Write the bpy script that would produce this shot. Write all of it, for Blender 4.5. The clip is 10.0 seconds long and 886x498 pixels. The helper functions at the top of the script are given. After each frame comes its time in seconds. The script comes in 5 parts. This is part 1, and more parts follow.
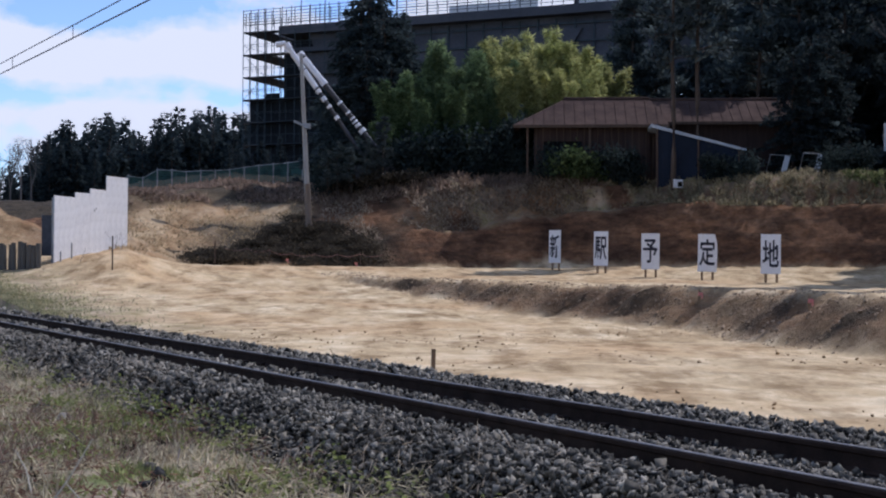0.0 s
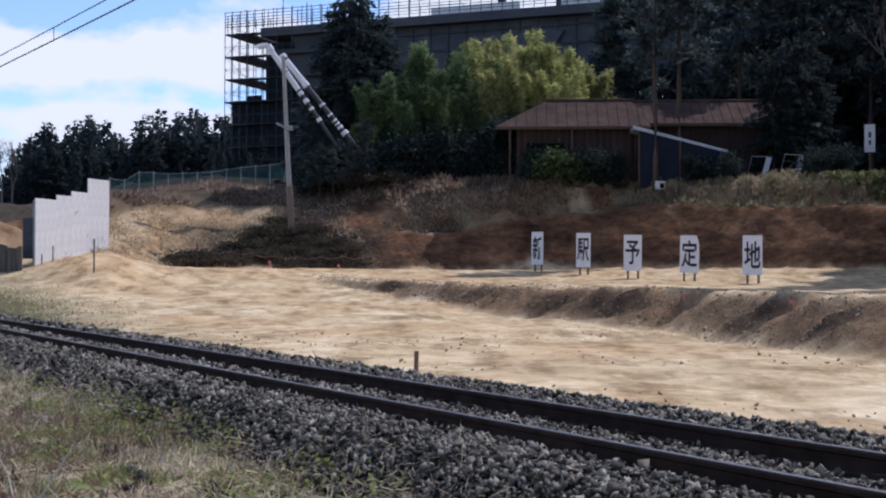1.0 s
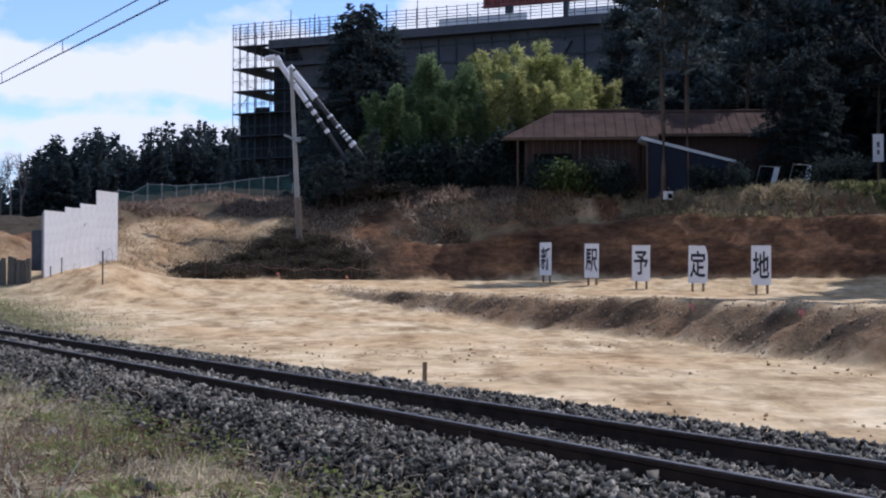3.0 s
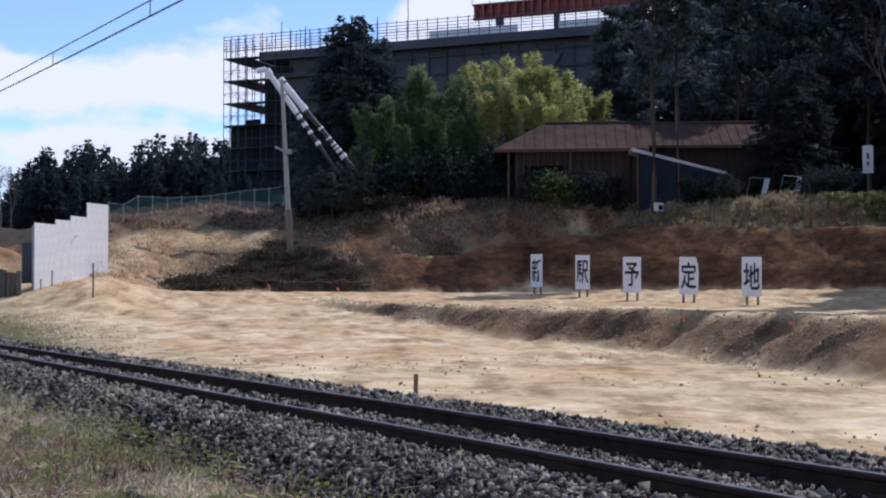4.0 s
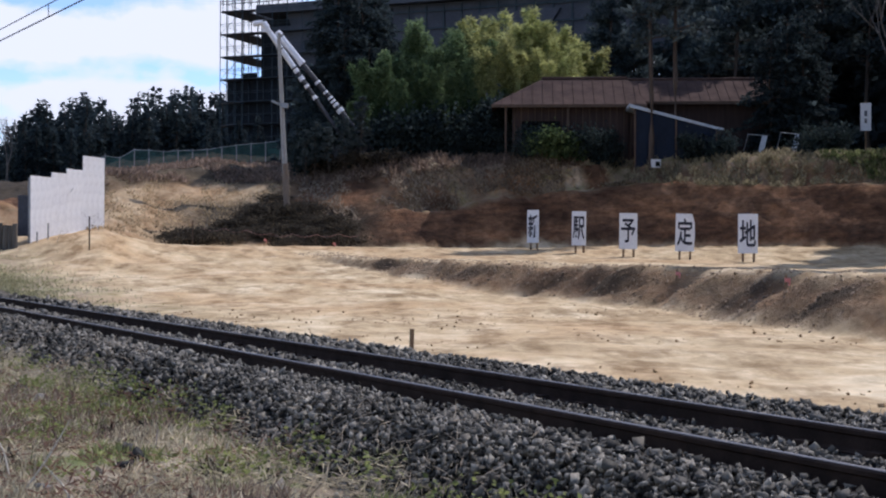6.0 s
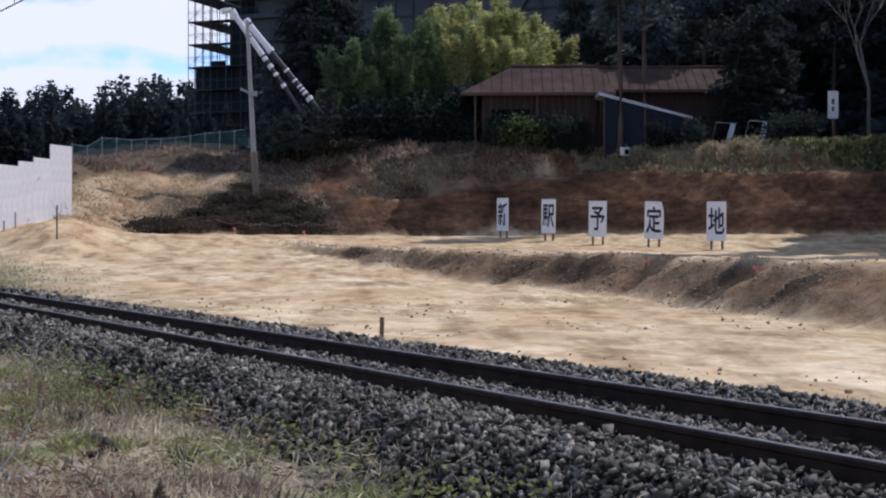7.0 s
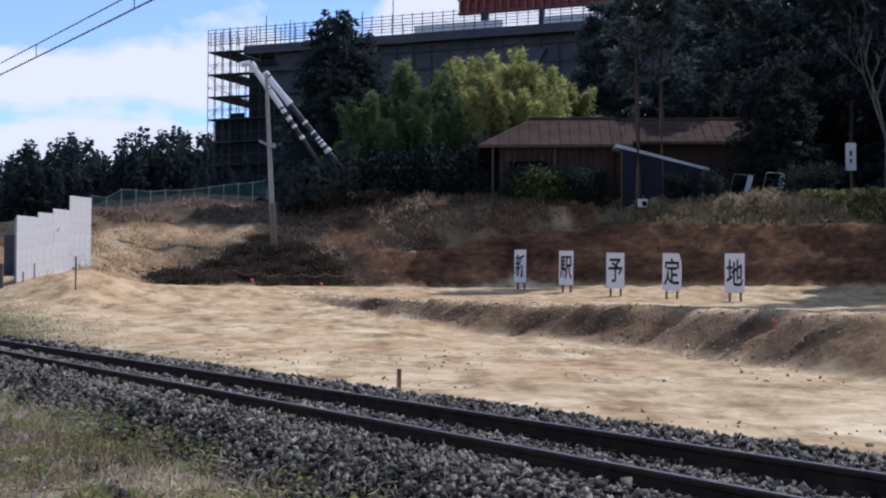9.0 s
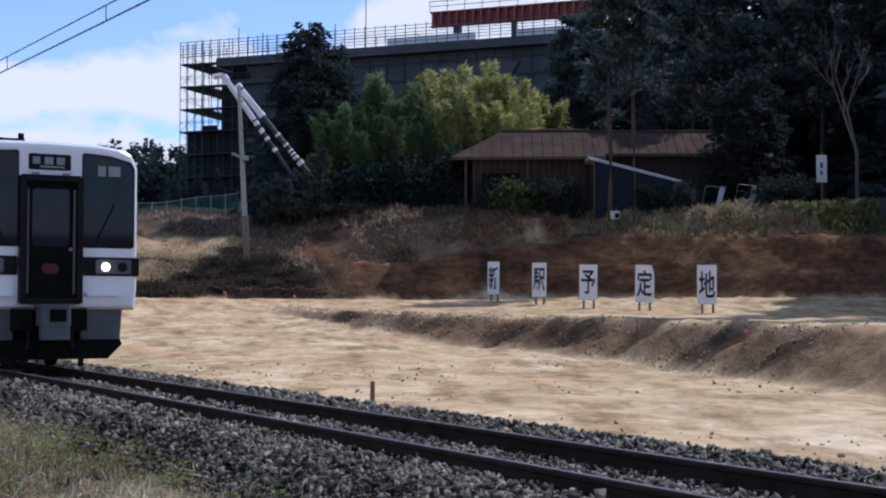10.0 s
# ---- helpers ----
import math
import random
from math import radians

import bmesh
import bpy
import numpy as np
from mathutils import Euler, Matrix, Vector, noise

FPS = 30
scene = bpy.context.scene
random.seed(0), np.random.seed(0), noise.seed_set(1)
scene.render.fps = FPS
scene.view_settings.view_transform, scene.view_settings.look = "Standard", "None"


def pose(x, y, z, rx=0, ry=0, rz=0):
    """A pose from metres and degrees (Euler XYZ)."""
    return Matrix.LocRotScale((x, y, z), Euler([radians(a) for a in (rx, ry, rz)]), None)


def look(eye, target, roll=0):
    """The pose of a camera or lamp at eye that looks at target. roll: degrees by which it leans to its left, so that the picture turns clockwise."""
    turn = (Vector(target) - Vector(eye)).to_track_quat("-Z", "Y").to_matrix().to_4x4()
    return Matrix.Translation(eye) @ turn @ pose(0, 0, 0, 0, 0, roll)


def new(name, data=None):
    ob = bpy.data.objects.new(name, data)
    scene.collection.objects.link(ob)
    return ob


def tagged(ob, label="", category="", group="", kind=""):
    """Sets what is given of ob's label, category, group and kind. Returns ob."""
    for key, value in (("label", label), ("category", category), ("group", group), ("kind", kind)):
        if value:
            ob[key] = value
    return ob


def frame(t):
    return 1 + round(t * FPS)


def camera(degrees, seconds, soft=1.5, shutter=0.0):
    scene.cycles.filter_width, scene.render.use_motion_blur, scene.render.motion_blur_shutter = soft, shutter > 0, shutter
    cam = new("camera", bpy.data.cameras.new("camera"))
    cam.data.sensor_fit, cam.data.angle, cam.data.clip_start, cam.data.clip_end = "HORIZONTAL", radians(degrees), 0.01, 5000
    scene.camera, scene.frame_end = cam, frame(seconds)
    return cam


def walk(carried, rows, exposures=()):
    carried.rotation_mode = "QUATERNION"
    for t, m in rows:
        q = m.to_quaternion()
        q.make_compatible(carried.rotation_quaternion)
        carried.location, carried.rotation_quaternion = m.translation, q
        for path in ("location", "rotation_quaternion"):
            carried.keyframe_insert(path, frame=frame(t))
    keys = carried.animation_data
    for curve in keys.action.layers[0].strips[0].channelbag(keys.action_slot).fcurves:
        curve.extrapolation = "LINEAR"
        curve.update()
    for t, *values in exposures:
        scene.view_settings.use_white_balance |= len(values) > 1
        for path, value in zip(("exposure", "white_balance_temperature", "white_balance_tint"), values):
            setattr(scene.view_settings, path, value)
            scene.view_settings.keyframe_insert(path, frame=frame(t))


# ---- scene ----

# camera: held by hand on one spot beside the line, turning a little
EYE = (0.0, 0.0, 1.0)
cam = camera(35.49, 10.0, soft=2.1)
AIMS = [(0.0, -0.364, 1.165, 0.3), (0.5, 0.058, 0.747, 0.087), (1.0, 0.354, 1.246, 0.145), (1.5, 0.224, 1.35, 0.3),
        (2.0, 0.162, 1.464, 0.075), (3.5, 0.0, 1.94, 0.0), (4.0, 0.39, 2.19, -0.109), (4.5, 0.231, 1.604, -0.1),
        (5.0, 0.159, 1.245, 0.3), (6.5, 1.033, -0.04, 0.092), (7.0, 1.788, -0.148, 0.077), (7.5, 2.105, 0.529, 0.068),
        (8.0, 1.478, 0.5, -0.055), (8.5, 1.126, 0.801, 0.131), (9.0, 1.059, 1.981, 0.167), (9.5, 1.722, 2.024, 0.2),
        (9.65, 2.10, 2.25, 0.15), (9.8, 2.29, 2.43, 0.08), (10.0, 2.166, 2.489, 0.002)]


def aim(yaw, pitch, roll):
    y, p = radians(yaw), radians(pitch)
    way = Vector((math.sin(y) * math.cos(p), math.cos(y) * math.cos(p), math.sin(p)))
    return look(EYE, Vector(EYE) + 10 * way, roll)


walk(cam, [(t, aim(y, p, r)) for t, y, p, r in AIMS], exposures=[(0.0, -0.66, 5700, 18), (0.5, -0.54, 5800, 18), (3.5, -0.50, 5750, 18), (6.5, -0.48, 5850, 18), (8.5, -0.54, 5800, 18), (10.0, -0.6, 5700, 18)])

# ---- light: sun high on the far right, broken cloud ----
SUN_AZ, SUN_EL = 46.0, 52.0   # degrees from +y towards +x, above the horizon
world = bpy.data.worlds.new("world")
scene.world = world
world.use_nodes = True


def ramp(nt, fac, stops):
    r = nt.nodes.new("ShaderNodeValToRGB")
    while len(r.color_ramp.elements) < len(stops):
        r.color_ramp.elements.new(0.5)
    for e, (p, c) in zip(r.color_ramp.elements, stops):
        e.position, e.color = p, (*c, 1)
    nt.links.new(fac, r.inputs["Fac"])
    return r.outputs["Color"]


def sky():
    nt = world.node_tree
    nt.nodes.clear()
    n, l = nt.nodes.new, nt.links.new
    out, bg = n("ShaderNodeOutputWorld"), n("ShaderNodeBackground")
    tex = n("ShaderNodeTexSky")
    tex.sky_type, tex.sun_disc = 'NISHITA', False
    tex.sun_elevation, tex.sun_rotation = radians(SUN_EL), radians(SUN_AZ)
    tex.air_density, tex.dust_density, tex.ozone_density = 0.8, 0.1, 3.0
    co = n("ShaderNodeTexCoord")
    mp = n("ShaderNodeMapping")
    mp.inputs["Scale"].default_value = (1, 1, 1.7)
    mp.inputs["Location"].default_value = (0.37, 0.02, 0.145)
    # clouds gather in layers towards the horizon
    sp = n("ShaderNodeSeparateXYZ")
    l(co.outputs["Generated"], sp.inputs[0])
    lay = ramp(nt, sp.outputs["Z"], [(0.0, (0.50,) * 3), (0.092, (0.56,) * 3), (0.108, (0.60,) * 3), (0.124, (0.36,) * 3), (0.134, (0.40,) * 3), (0.146, (0.60,) * 3), (0.168, (0.60,) * 3), (0.20, (0.36,) * 3), (0.32, (0.34,) * 3), (0.7, (0.40,) * 3)])
    add = n("ShaderNodeMath")
    add.operation = 'MULTIPLY_ADD'
    add.inputs[1].default_value = 0.75
    l(lay, add.inputs[0])
    no = n("ShaderNodeTexNoise")
    no.inputs["Scale"].default_value, no.inputs["Detail"].default_value, no.inputs["Roughness"].default_value = 6.5, 9, 0.55
    ra = n("ShaderNodeValToRGB")
    ra.color_ramp.elements[0].position, ra.color_ramp.elements[1].position = 0.82, 0.905
    mix = n("ShaderNodeMixRGB")
    mix.inputs[2].default_value = (9.0, 9.3, 9.8, 1)
    l(co.outputs["Generated"], mp.inputs["Vector"])
    l(mp.outputs["Vector"], no.inputs["Vector"])
    # one cloud bank stands up behind the viaduct
    off = n("ShaderNodeVectorMath")
    off.operation = 'SUBTRACT'
    off.inputs[1].default_value = Vector((0.07, 1.0, 0.205)).normalized()
    l(co.outputs["Generated"], off.inputs[0])
    sq = n("ShaderNodeVectorMath")
    sq.operation = 'MULTIPLY'
    sq.inputs[1].default_value = (1, 1, 3.2)
    l(off.outputs[0], sq.inputs[0])
    dist = n("ShaderNodeVectorMath")
    dist.operation = 'LENGTH'
    l(sq.outputs[0], dist.inputs[0])
    bank = ramp(nt, dist.outputs["Value"], [(0.04, (0.30,) * 3), (0.13, (0, 0, 0))])
    both = n("ShaderNodeMath")
    l(no.outputs["Fac"], both.inputs[0])
    l(bank, both.inputs[1])
    l(both.outputs[0], add.inputs[2])
    l(add.outputs[0], ra.inputs["Fac"])
    l(ra.outputs["Color"], mix.inputs[0])
    lift = n("ShaderNodeMixRGB")
    lift.blend_type = 'MULTIPLY'
    lift.inputs[0].default_value = 1.0
    lift.inputs[2].default_value = (1.85, 1.80, 1.72, 1)
    l(tex.outputs["Color"], lift.inputs[1])
    l(lift.outputs["Color"], mix.inputs[1])
    l(mix.outputs["Color"], bg.inputs["Color"])
    bg.inputs["Strength"].default_value = 0.137
    l(bg.outputs["Background"], out.inputs["Surface"])


sky()
sun = new("sun", bpy.data.lights.new("sun", 'SUN'))
sun.data.energy, sun.data.angle, sun.data.color = 4.85, radians(0.53), (1.0, 0.95, 0.87)
sun.matrix_world = look((60, 30, 60), (60 - math.sin(radians(SUN_AZ)) * math.cos(radians(SUN_EL)),
                                        30 - math.cos(radians(SUN_AZ)) * math.cos(radians(SUN_EL)), 60 - math.sin(radians(SUN_EL))))


# ---- materials ----
def noise_node(nt, scale, detail=6, rough=0.6, stretch=(1, 1, 1)):
    co, mp, no = nt.nodes.new("ShaderNodeTexCoord"), nt.nodes.new("ShaderNodeMapping"), nt.nodes.new("ShaderNodeTexNoise")
    mp.inputs["Scale"].default_value = stretch
    no.inputs["Scale"].default_value, no.inputs["Detail"].default_value, no.inputs["Roughness"].default_value = scale, detail, rough
    nt.links.new(co.outputs["Object"], mp.inputs["Vector"])
    nt.links.new(mp.outputs["Vector"], no.inputs["Vector"])
    return no.outputs["Fac"]


def mixed(nt, fac, a, b, mode='MIX'):
    m = nt.nodes.new("ShaderNodeMixRGB")
    m.blend_type = mode
    for k, v in ((0, fac), (1, a), (2, b)):
        if isinstance(v, (int, float)):
            m.inputs[k].default_value = v
        elif isinstance(v, tuple):
            m.inputs[k].default_value = (*v, 1)
        else:
            nt.links.new(v, m.inputs[k])
    return m.outputs["Color"]


def material(name, dark, light, scale=3.0, rough=0.8, metal=0.0, bump=0.3, fine=40.0, stretch=(1, 1, 1), vary=0.0, spec=0.3, glow=None, island=0.0):
    """Two scales of noise between two colours, with relief from the finer one."""
    m = bpy.data.materials.new(name)
    m.use_nodes = True
    nt = m.node_tree
    b = nt.nodes["Principled BSDF"]
    c1 = ramp(nt, noise_node(nt, scale, 5, 0.6, stretch), [(0.32, dark), (0.68, light)])
    f2 = noise_node(nt, fine, 4, 0.7, stretch)
    c2 = mixed(nt, 0.35, c1, ramp(nt, f2, [(0.3, tuple(0.55 * x for x in dark)), (0.7, tuple(min(1, 1.15 * x) for x in light))]))
    for amount, src, sock in ((vary, "ShaderNodeObjectInfo", "Random"), (island, "ShaderNodeNewGeometry", "Random Per Island")):
        if amount:
            oi = nt.nodes.new(src)
            c2 = mixed(nt, 1.0, c2, ramp(nt, oi.outputs[sock], [(0, (1 - amount,) * 3), (1, (1 + amount * 0.6,) * 3)]), 'MULTIPLY')
    nt.links.new(c2, b.inputs["Base Color"])
    b.inputs["Roughness"].default_value, b.inputs["Metallic"].default_value = rough, metal
    b.inputs["Specular IOR Level"].default_value = spec
    if bump:
        bu = nt.nodes.new("ShaderNodeBump")
        bu.inputs["Strength"].default_value, bu.inputs["Distance"].default_value = bump, 0.02
        nt.links.new(f2, bu.inputs["Height"])
        nt.links.new(bu.outputs["Normal"], b.inputs["Normal"])
    if glow:
        b.inputs["Emission Color"].default_value, b.inputs["Emission Strength"].default_value = (*glow[:3], 1), glow[3]
    return m


def leaf_material(name, dark, light, through_light=0.45):
    m = material(name, dark, light, 0.5, 0.7, bump=0, fine=6, island=0.5, vary=0.25, spec=0.08)
    nt = m.node_tree
    b = nt.nodes["Principled BSDF"]
    tr, ms = nt.nodes.new("ShaderNodeBsdfTranslucent"), nt.nodes.new("ShaderNodeMixShader")
    nt.links.new(b.inputs["Base Color"].links[0].from_socket, tr.inputs["Color"])
    ms.inputs[0].default_value = through_light
    nt.links.new(b.outputs[0], ms.inputs[1])
    nt.links.new(tr.outputs[0], ms.inputs[2])
    nt.links.new(ms.outputs[0], nt.nodes["Material Output"].inputs["Surface"])
    return m


def ground_material():
    """Sand, cut clay, dry grass and dark litter (also painted as shade), shared out by the sheet's own zones."""
    m = bpy.data.materials.new("site_soil")
    m.use_nodes = True
    nt = m.node_tree
    b = nt.nodes["Principled BSDF"]
    at = nt.nodes.new("ShaderNodeAttribute")
    at.attribute_name = "zone"
    sp = nt.nodes.new("ShaderNodeSeparateColor")
    nt.links.new(at.outputs["Color"], sp.inputs["Color"])
    sand = ramp(nt, noise_node(nt, 0.45, 10, 0.70, (1.3, 0.6, 1)), [(0.32, (0.33, 0.225, 0.115)), (0.5, (0.57, 0.425, 0.245)), (0.66, (0.78, 0.63, 0.41))])
    sand = mixed(nt, ramp(nt, noise_node(nt, 0.09, 5, 0.6), [(0.45, (0, 0, 0)), (0.62, (0.6,) * 3)]), sand, (0.52, 0.33, 0.165))
    sand = mixed(nt, 0.4, sand, ramp(nt, noise_node(nt, 1.6, 8, 0.7, (1, 1, 1)), [(0.36, (0.62,) * 3), (0.58, (1.15,) * 3)]), 'MULTIPLY')
    sand = mixed(nt, 0.8, sand, ramp(nt, noise_node(nt, 0.9, 7, 0.7, (1.3, 0.55, 1)), [(0.38, (0.52, 0.46, 0.40)), (0.52, (1.06,) * 3)]), 'MULTIPLY')
    clods = noise_node(nt, 3.2, 6, 0.7)
    sand = mixed(nt, ramp(nt, clods, [(0.60, (0, 0, 0)), (0.70, (0.55,) * 3)]), sand, (0.24, 0.16, 0.09))
    clay = ramp(nt, noise_node(nt, 0.4, 9, 0.7, (1.0, 0.45, 1.6)), [(0.3, (0.095, 0.056, 0.038)), (0.48, (0.22, 0.128, 0.076)), (0.62, (0.36, 0.21, 0.12)), (0.8, (0.46, 0.31, 0.20))])
    clay = mixed(nt, 0.75, clay, ramp(nt, noise_node(nt, 1.7, 8, 0.75, (1, 1, 2)), [(0.35, (0.35,) * 3), (0.62, (1.25,) * 3)]), 'MULTIPLY')
    strata = ramp(nt, noise_node(nt, 0.8, 7, 0.66, (0.16, 0.16, 0.95)), [(0.34, (0.50, 0.45, 0.43)), (0.46, (0.80, 0.74, 0.70)), (0.56, (1.35, 1.14, 0.96)), (0.64, (0.72, 0.66, 0.62)), (0.72, (1.1, 1.0, 0.92))])
    clay = mixed(nt, 0.8, clay, strata, 'MULTIPLY')
    grass = ramp(nt, noise_node(nt, 0.8, 8, 0.7), [(0.3, (0.15, 0.12, 0.08)), (0.5, (0.33, 0.26, 0.18)), (0.7, (0.52, 0.43, 0.30))])
    grass = mixed(nt, ramp(nt, noise_node(nt, 1.3, 6, 0.65), [(0.48, (0, 0, 0)), (0.60, (0.8,) * 3)]), grass, (0.16, 0.20, 0.06))
    litter_shade = ramp(nt, noise_node(nt, 1.1, 8, 0.7), [(0.3, (0.035, 0.028, 0.02)), (0.7, (0.13, 0.10, 0.065))])
    c = mixed(nt, sp.outputs["Green"], sand, clay)
    c = mixed(nt, sp.outputs["Red"], c, grass)
    c = mixed(nt, sp.outputs["Blue"], c, litter_shade)
    nt.links.new(c, b.inputs["Base Color"])
    b.inputs["Roughness"].default_value, b.inputs["Specular IOR Level"].default_value = 0.95, 0.1
    bu = nt.nodes.new("ShaderNodeBump")
    bu.inputs["Distance"].default_value = 0.48
    st = nt.nodes.new("ShaderNodeMath")
    st.operation = 'MULTIPLY_ADD'
    st.inputs[1].default_value, st.inputs[2].default_value = 0.75, 0.26
    nt.links.new(sp.outputs["Green"], st.inputs[0])
    nt.links.new(st.outputs[0], bu.inputs["Strength"])
    nt.links.new(noise_node(nt, 2.2, 8, 0.7), bu.inputs["Height"])
    nt.links.new(bu.outputs["Normal"], b.inputs["Normal"])
    return m


SOIL = ground_material()
STONE = material("ballast_stone", (0.016, 0.014, 0.0115), (0.32, 0.285, 0.228), 2.6, 0.9, bump=0.2, fine=60, island=0.97)
BED = material("ballast_fines", (0.012, 0.011, 0.010), (0.05, 0.044, 0.036), 14, 0.95, bump=1.0, fine=50)
RAIL_SIDE = material("rusty_rail", (0.016, 0.011, 0.009), (0.055, 0.036, 0.027), 5, 0.85, 0.0, fine=70, spec=0.06)
RAIL_TOP = material("worn_rail_head", (0.10, 0.09, 0.085), (0.20, 0.18, 0.17), 6, 0.52, 0.7, 0.05)
CONCRETE = material("weathered_concrete", (0.27, 0.26, 0.24), (0.42, 0.41, 0.38), 1.5, 0.85, fine=30)
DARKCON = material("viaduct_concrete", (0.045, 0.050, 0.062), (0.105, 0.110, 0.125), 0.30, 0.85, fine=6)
PANEL_WHITE = material("white_steel_panel", (0.82, 0.82, 0.82), (0.89, 0.89, 0.88), 0.8, 0.5, 0.0, 0.0, 3, spec=0.4)
BOARD = material("white_painted_board", (0.66, 0.66, 0.68), (0.82, 0.82, 0.82), 1.2, 0.55, bump=0.1, fine=25)
INK = material("black_paint", (0.012, 0.012, 0.02), (0.03, 0.03, 0.045), 4, 0.6, bump=0.1)
WOOD = material("raw_timber", (0.16, 0.10, 0.055), (0.33, 0.22, 0.13), 3, 0.85, stretch=(6, 6, 0.6))
OLDWOOD = material("old_dark_timber", (0.05, 0.035, 0.026), (0.13, 0.09, 0.065), 2, 0.9, stretch=(4, 4, 0.6))
SLEEVE = material("weathered_sleeve", (0.15, 0.115, 0.085), (0.27, 0.21, 0.16), 2, 0.9, stretch=(4, 4, 0.5))
BARK = material("bark", (0.035, 0.026, 0.02), (0.12, 0.09, 0.07), 3, 0.95, bump=0.8, fine=18, stretch=(3, 3, 0.5))
PALEBARK = material("pale_bark", (0.09, 0.08, 0.07), (0.20, 0.18, 0.165), 3, 0.95, bump=0.5, stretch=(3, 3, 0.5))
NEEDLE = leaf_material("conifer_needles", (0.038, 0.058, 0.066), (0.122, 0.155, 0.158))
PINE = leaf_material("pine_needles", (0.046, 0.066, 0.072), (0.135, 0.165, 0.160), 0.4)
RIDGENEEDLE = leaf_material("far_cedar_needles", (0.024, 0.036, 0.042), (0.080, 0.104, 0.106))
# darker copy of the conifer needles, shade put into the colour
SHADENEEDLE = leaf_material("shaded_cedar_needles", (0.022, 0.034, 0.040), (0.074, 0.096, 0.096))
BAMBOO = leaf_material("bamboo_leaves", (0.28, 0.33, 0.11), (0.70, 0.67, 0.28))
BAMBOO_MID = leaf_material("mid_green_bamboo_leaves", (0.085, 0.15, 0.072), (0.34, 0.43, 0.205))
# darkened bamboo green, with the grove's own shade put into the colour
BAMBOO_SHADE = leaf_material("green_bamboo_leaves", (0.034, 0.066, 0.034), (0.18, 0.25, 0.11), 0.38)
BROAD = leaf_material("evergreen_leaves", (0.025, 0.05, 0.018), (0.13, 0.17, 0.07))
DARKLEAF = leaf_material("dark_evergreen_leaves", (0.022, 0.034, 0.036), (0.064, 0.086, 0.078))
SHRUB = leaf_material("shrub_leaves", (0.040, 0.034, 0.026), (0.115, 0.094, 0.066))
STRAW = leaf_material("dry_grass", (0.42, 0.35, 0.22), (0.80, 0.69, 0.48), 0.6)
GREENGRASS = leaf_material("green_grass", (0.15, 0.19, 0.065), (0.46, 0.47, 0.20), 0.6)
BROWNGRASS = leaf_material("withered_brown_stalks", (0.20, 0.14, 0.105), (0.42, 0.31, 0.23), 0.55)
TWIG = material("bare_twigs", (0.10, 0.08, 0.07), (0.22, 0.18, 0.16), 2, 0.9, bump=0)
STEEL = material("galvanised_steel", (0.20, 0.21, 0.22), (0.36, 0.37, 0.38), 2, 0.5, 0.6, 0.05)
SCAFF = material("scaffold_steel", (0.020, 0.032, 0.040), (0.060, 0.085, 0.098), 2, 0.55, 0.3, 0.05)
NET = material("green_netting", (0.035, 0.095, 0.085), (0.07, 0.16, 0.14), 1.2, 0.8, bump=0.2)
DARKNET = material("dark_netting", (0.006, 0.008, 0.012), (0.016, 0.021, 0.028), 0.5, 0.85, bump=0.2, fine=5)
RED = material("red_oxide_girder", (0.22, 0.05, 0.045), (0.36, 0.10, 0.085), 0.8, 0.6, bump=0.1)
CRANE_WHITE = material("white_crane_paint", (0.74, 0.75, 0.78), (0.86, 0.86, 0.88), 0.7, 0.22, bump=0.05)
CRANE_DARK = material("dark_crane_steel", (0.03, 0.03, 0.035), (0.08, 0.08, 0.09), 1, 0.5, 0.4, 0.05)
ROOF = material("rusty_tin_roof", (0.045, 0.030, 0.026), (0.115, 0.076, 0.062), 0.9, 0.95, 0.0, stretch=(1, 1, 1), fine=14, spec=0.05)
SHEDWALL = material("brown_board_wall", (0.026, 0.018, 0.016), (0.068, 0.043, 0.036), 0.9, 0.9, stretch=(5, 5, 0.6))
BLUESHEET = material("blue_sheet", (0.005, 0.010, 0.022), (0.010, 0.019, 0.040), 0.8, 0.8, bump=0.3, fine=6)
TIN = material("pale_tin", (0.36, 0.41, 0.47), (0.52, 0.57, 0.62), 1.2, 0.45, 0.2, 0.1)
RIBBON = material("fluorescent_ribbon", (0.70, 0.20, 0.16), (0.85, 0.36, 0.30), 4, 0.6, bump=0)
BODY_WHITE = material("train_front_paint", (0.78, 0.79, 0.82), (0.86, 0.86, 0.88), 0.6, 0.32, bump=0.02, spec=0.5)
STAINLESS = material("stainless_body", (0.42, 0.43, 0.44), (0.56, 0.57, 0.58), 0.8, 0.32, 0.85, 0.05, stretch=(8, 0.2, 1))
BLACKTRIM = material("black_front_trim", (0.004, 0.004, 0.005), (0.012, 0.012, 0.014), 2, 0.45, bump=0.02, spec=0.12)
UNDER = material("underframe_grime", (0.004, 0.004, 0.004), (0.014, 0.013, 0.012), 3, 0.9, bump=0.3, spec=0.05)
SKIRT = material("grey_skirt", (0.075, 0.08, 0.088), (0.135, 0.14, 0.152), 1.3, 0.6, bump=0.1)
GLASS = material("dark_cab_glass", (0.003, 0.005, 0.011), (0.012, 0.018, 0.034), 1.6, 0.04, bump=0, spec=0.25)
LAMP = material("lit_headlamp", (0.9, 0.88, 0.8), (1, 0.98, 0.9), 3, 0.3, bump=0, glow=(1.0, 0.90, 0.70, 5.0))
LOGO = material("grey_emblem", (0.20, 0.22, 0.24), (0.30, 0.32, 0.34), 4, 0.5, bump=0)
RED_GLOW = material("dark_red_glow_paint", (0.06, 0.008, 0.012), (0.14, 0.02, 0.03), 8, 0.5, bump=0)
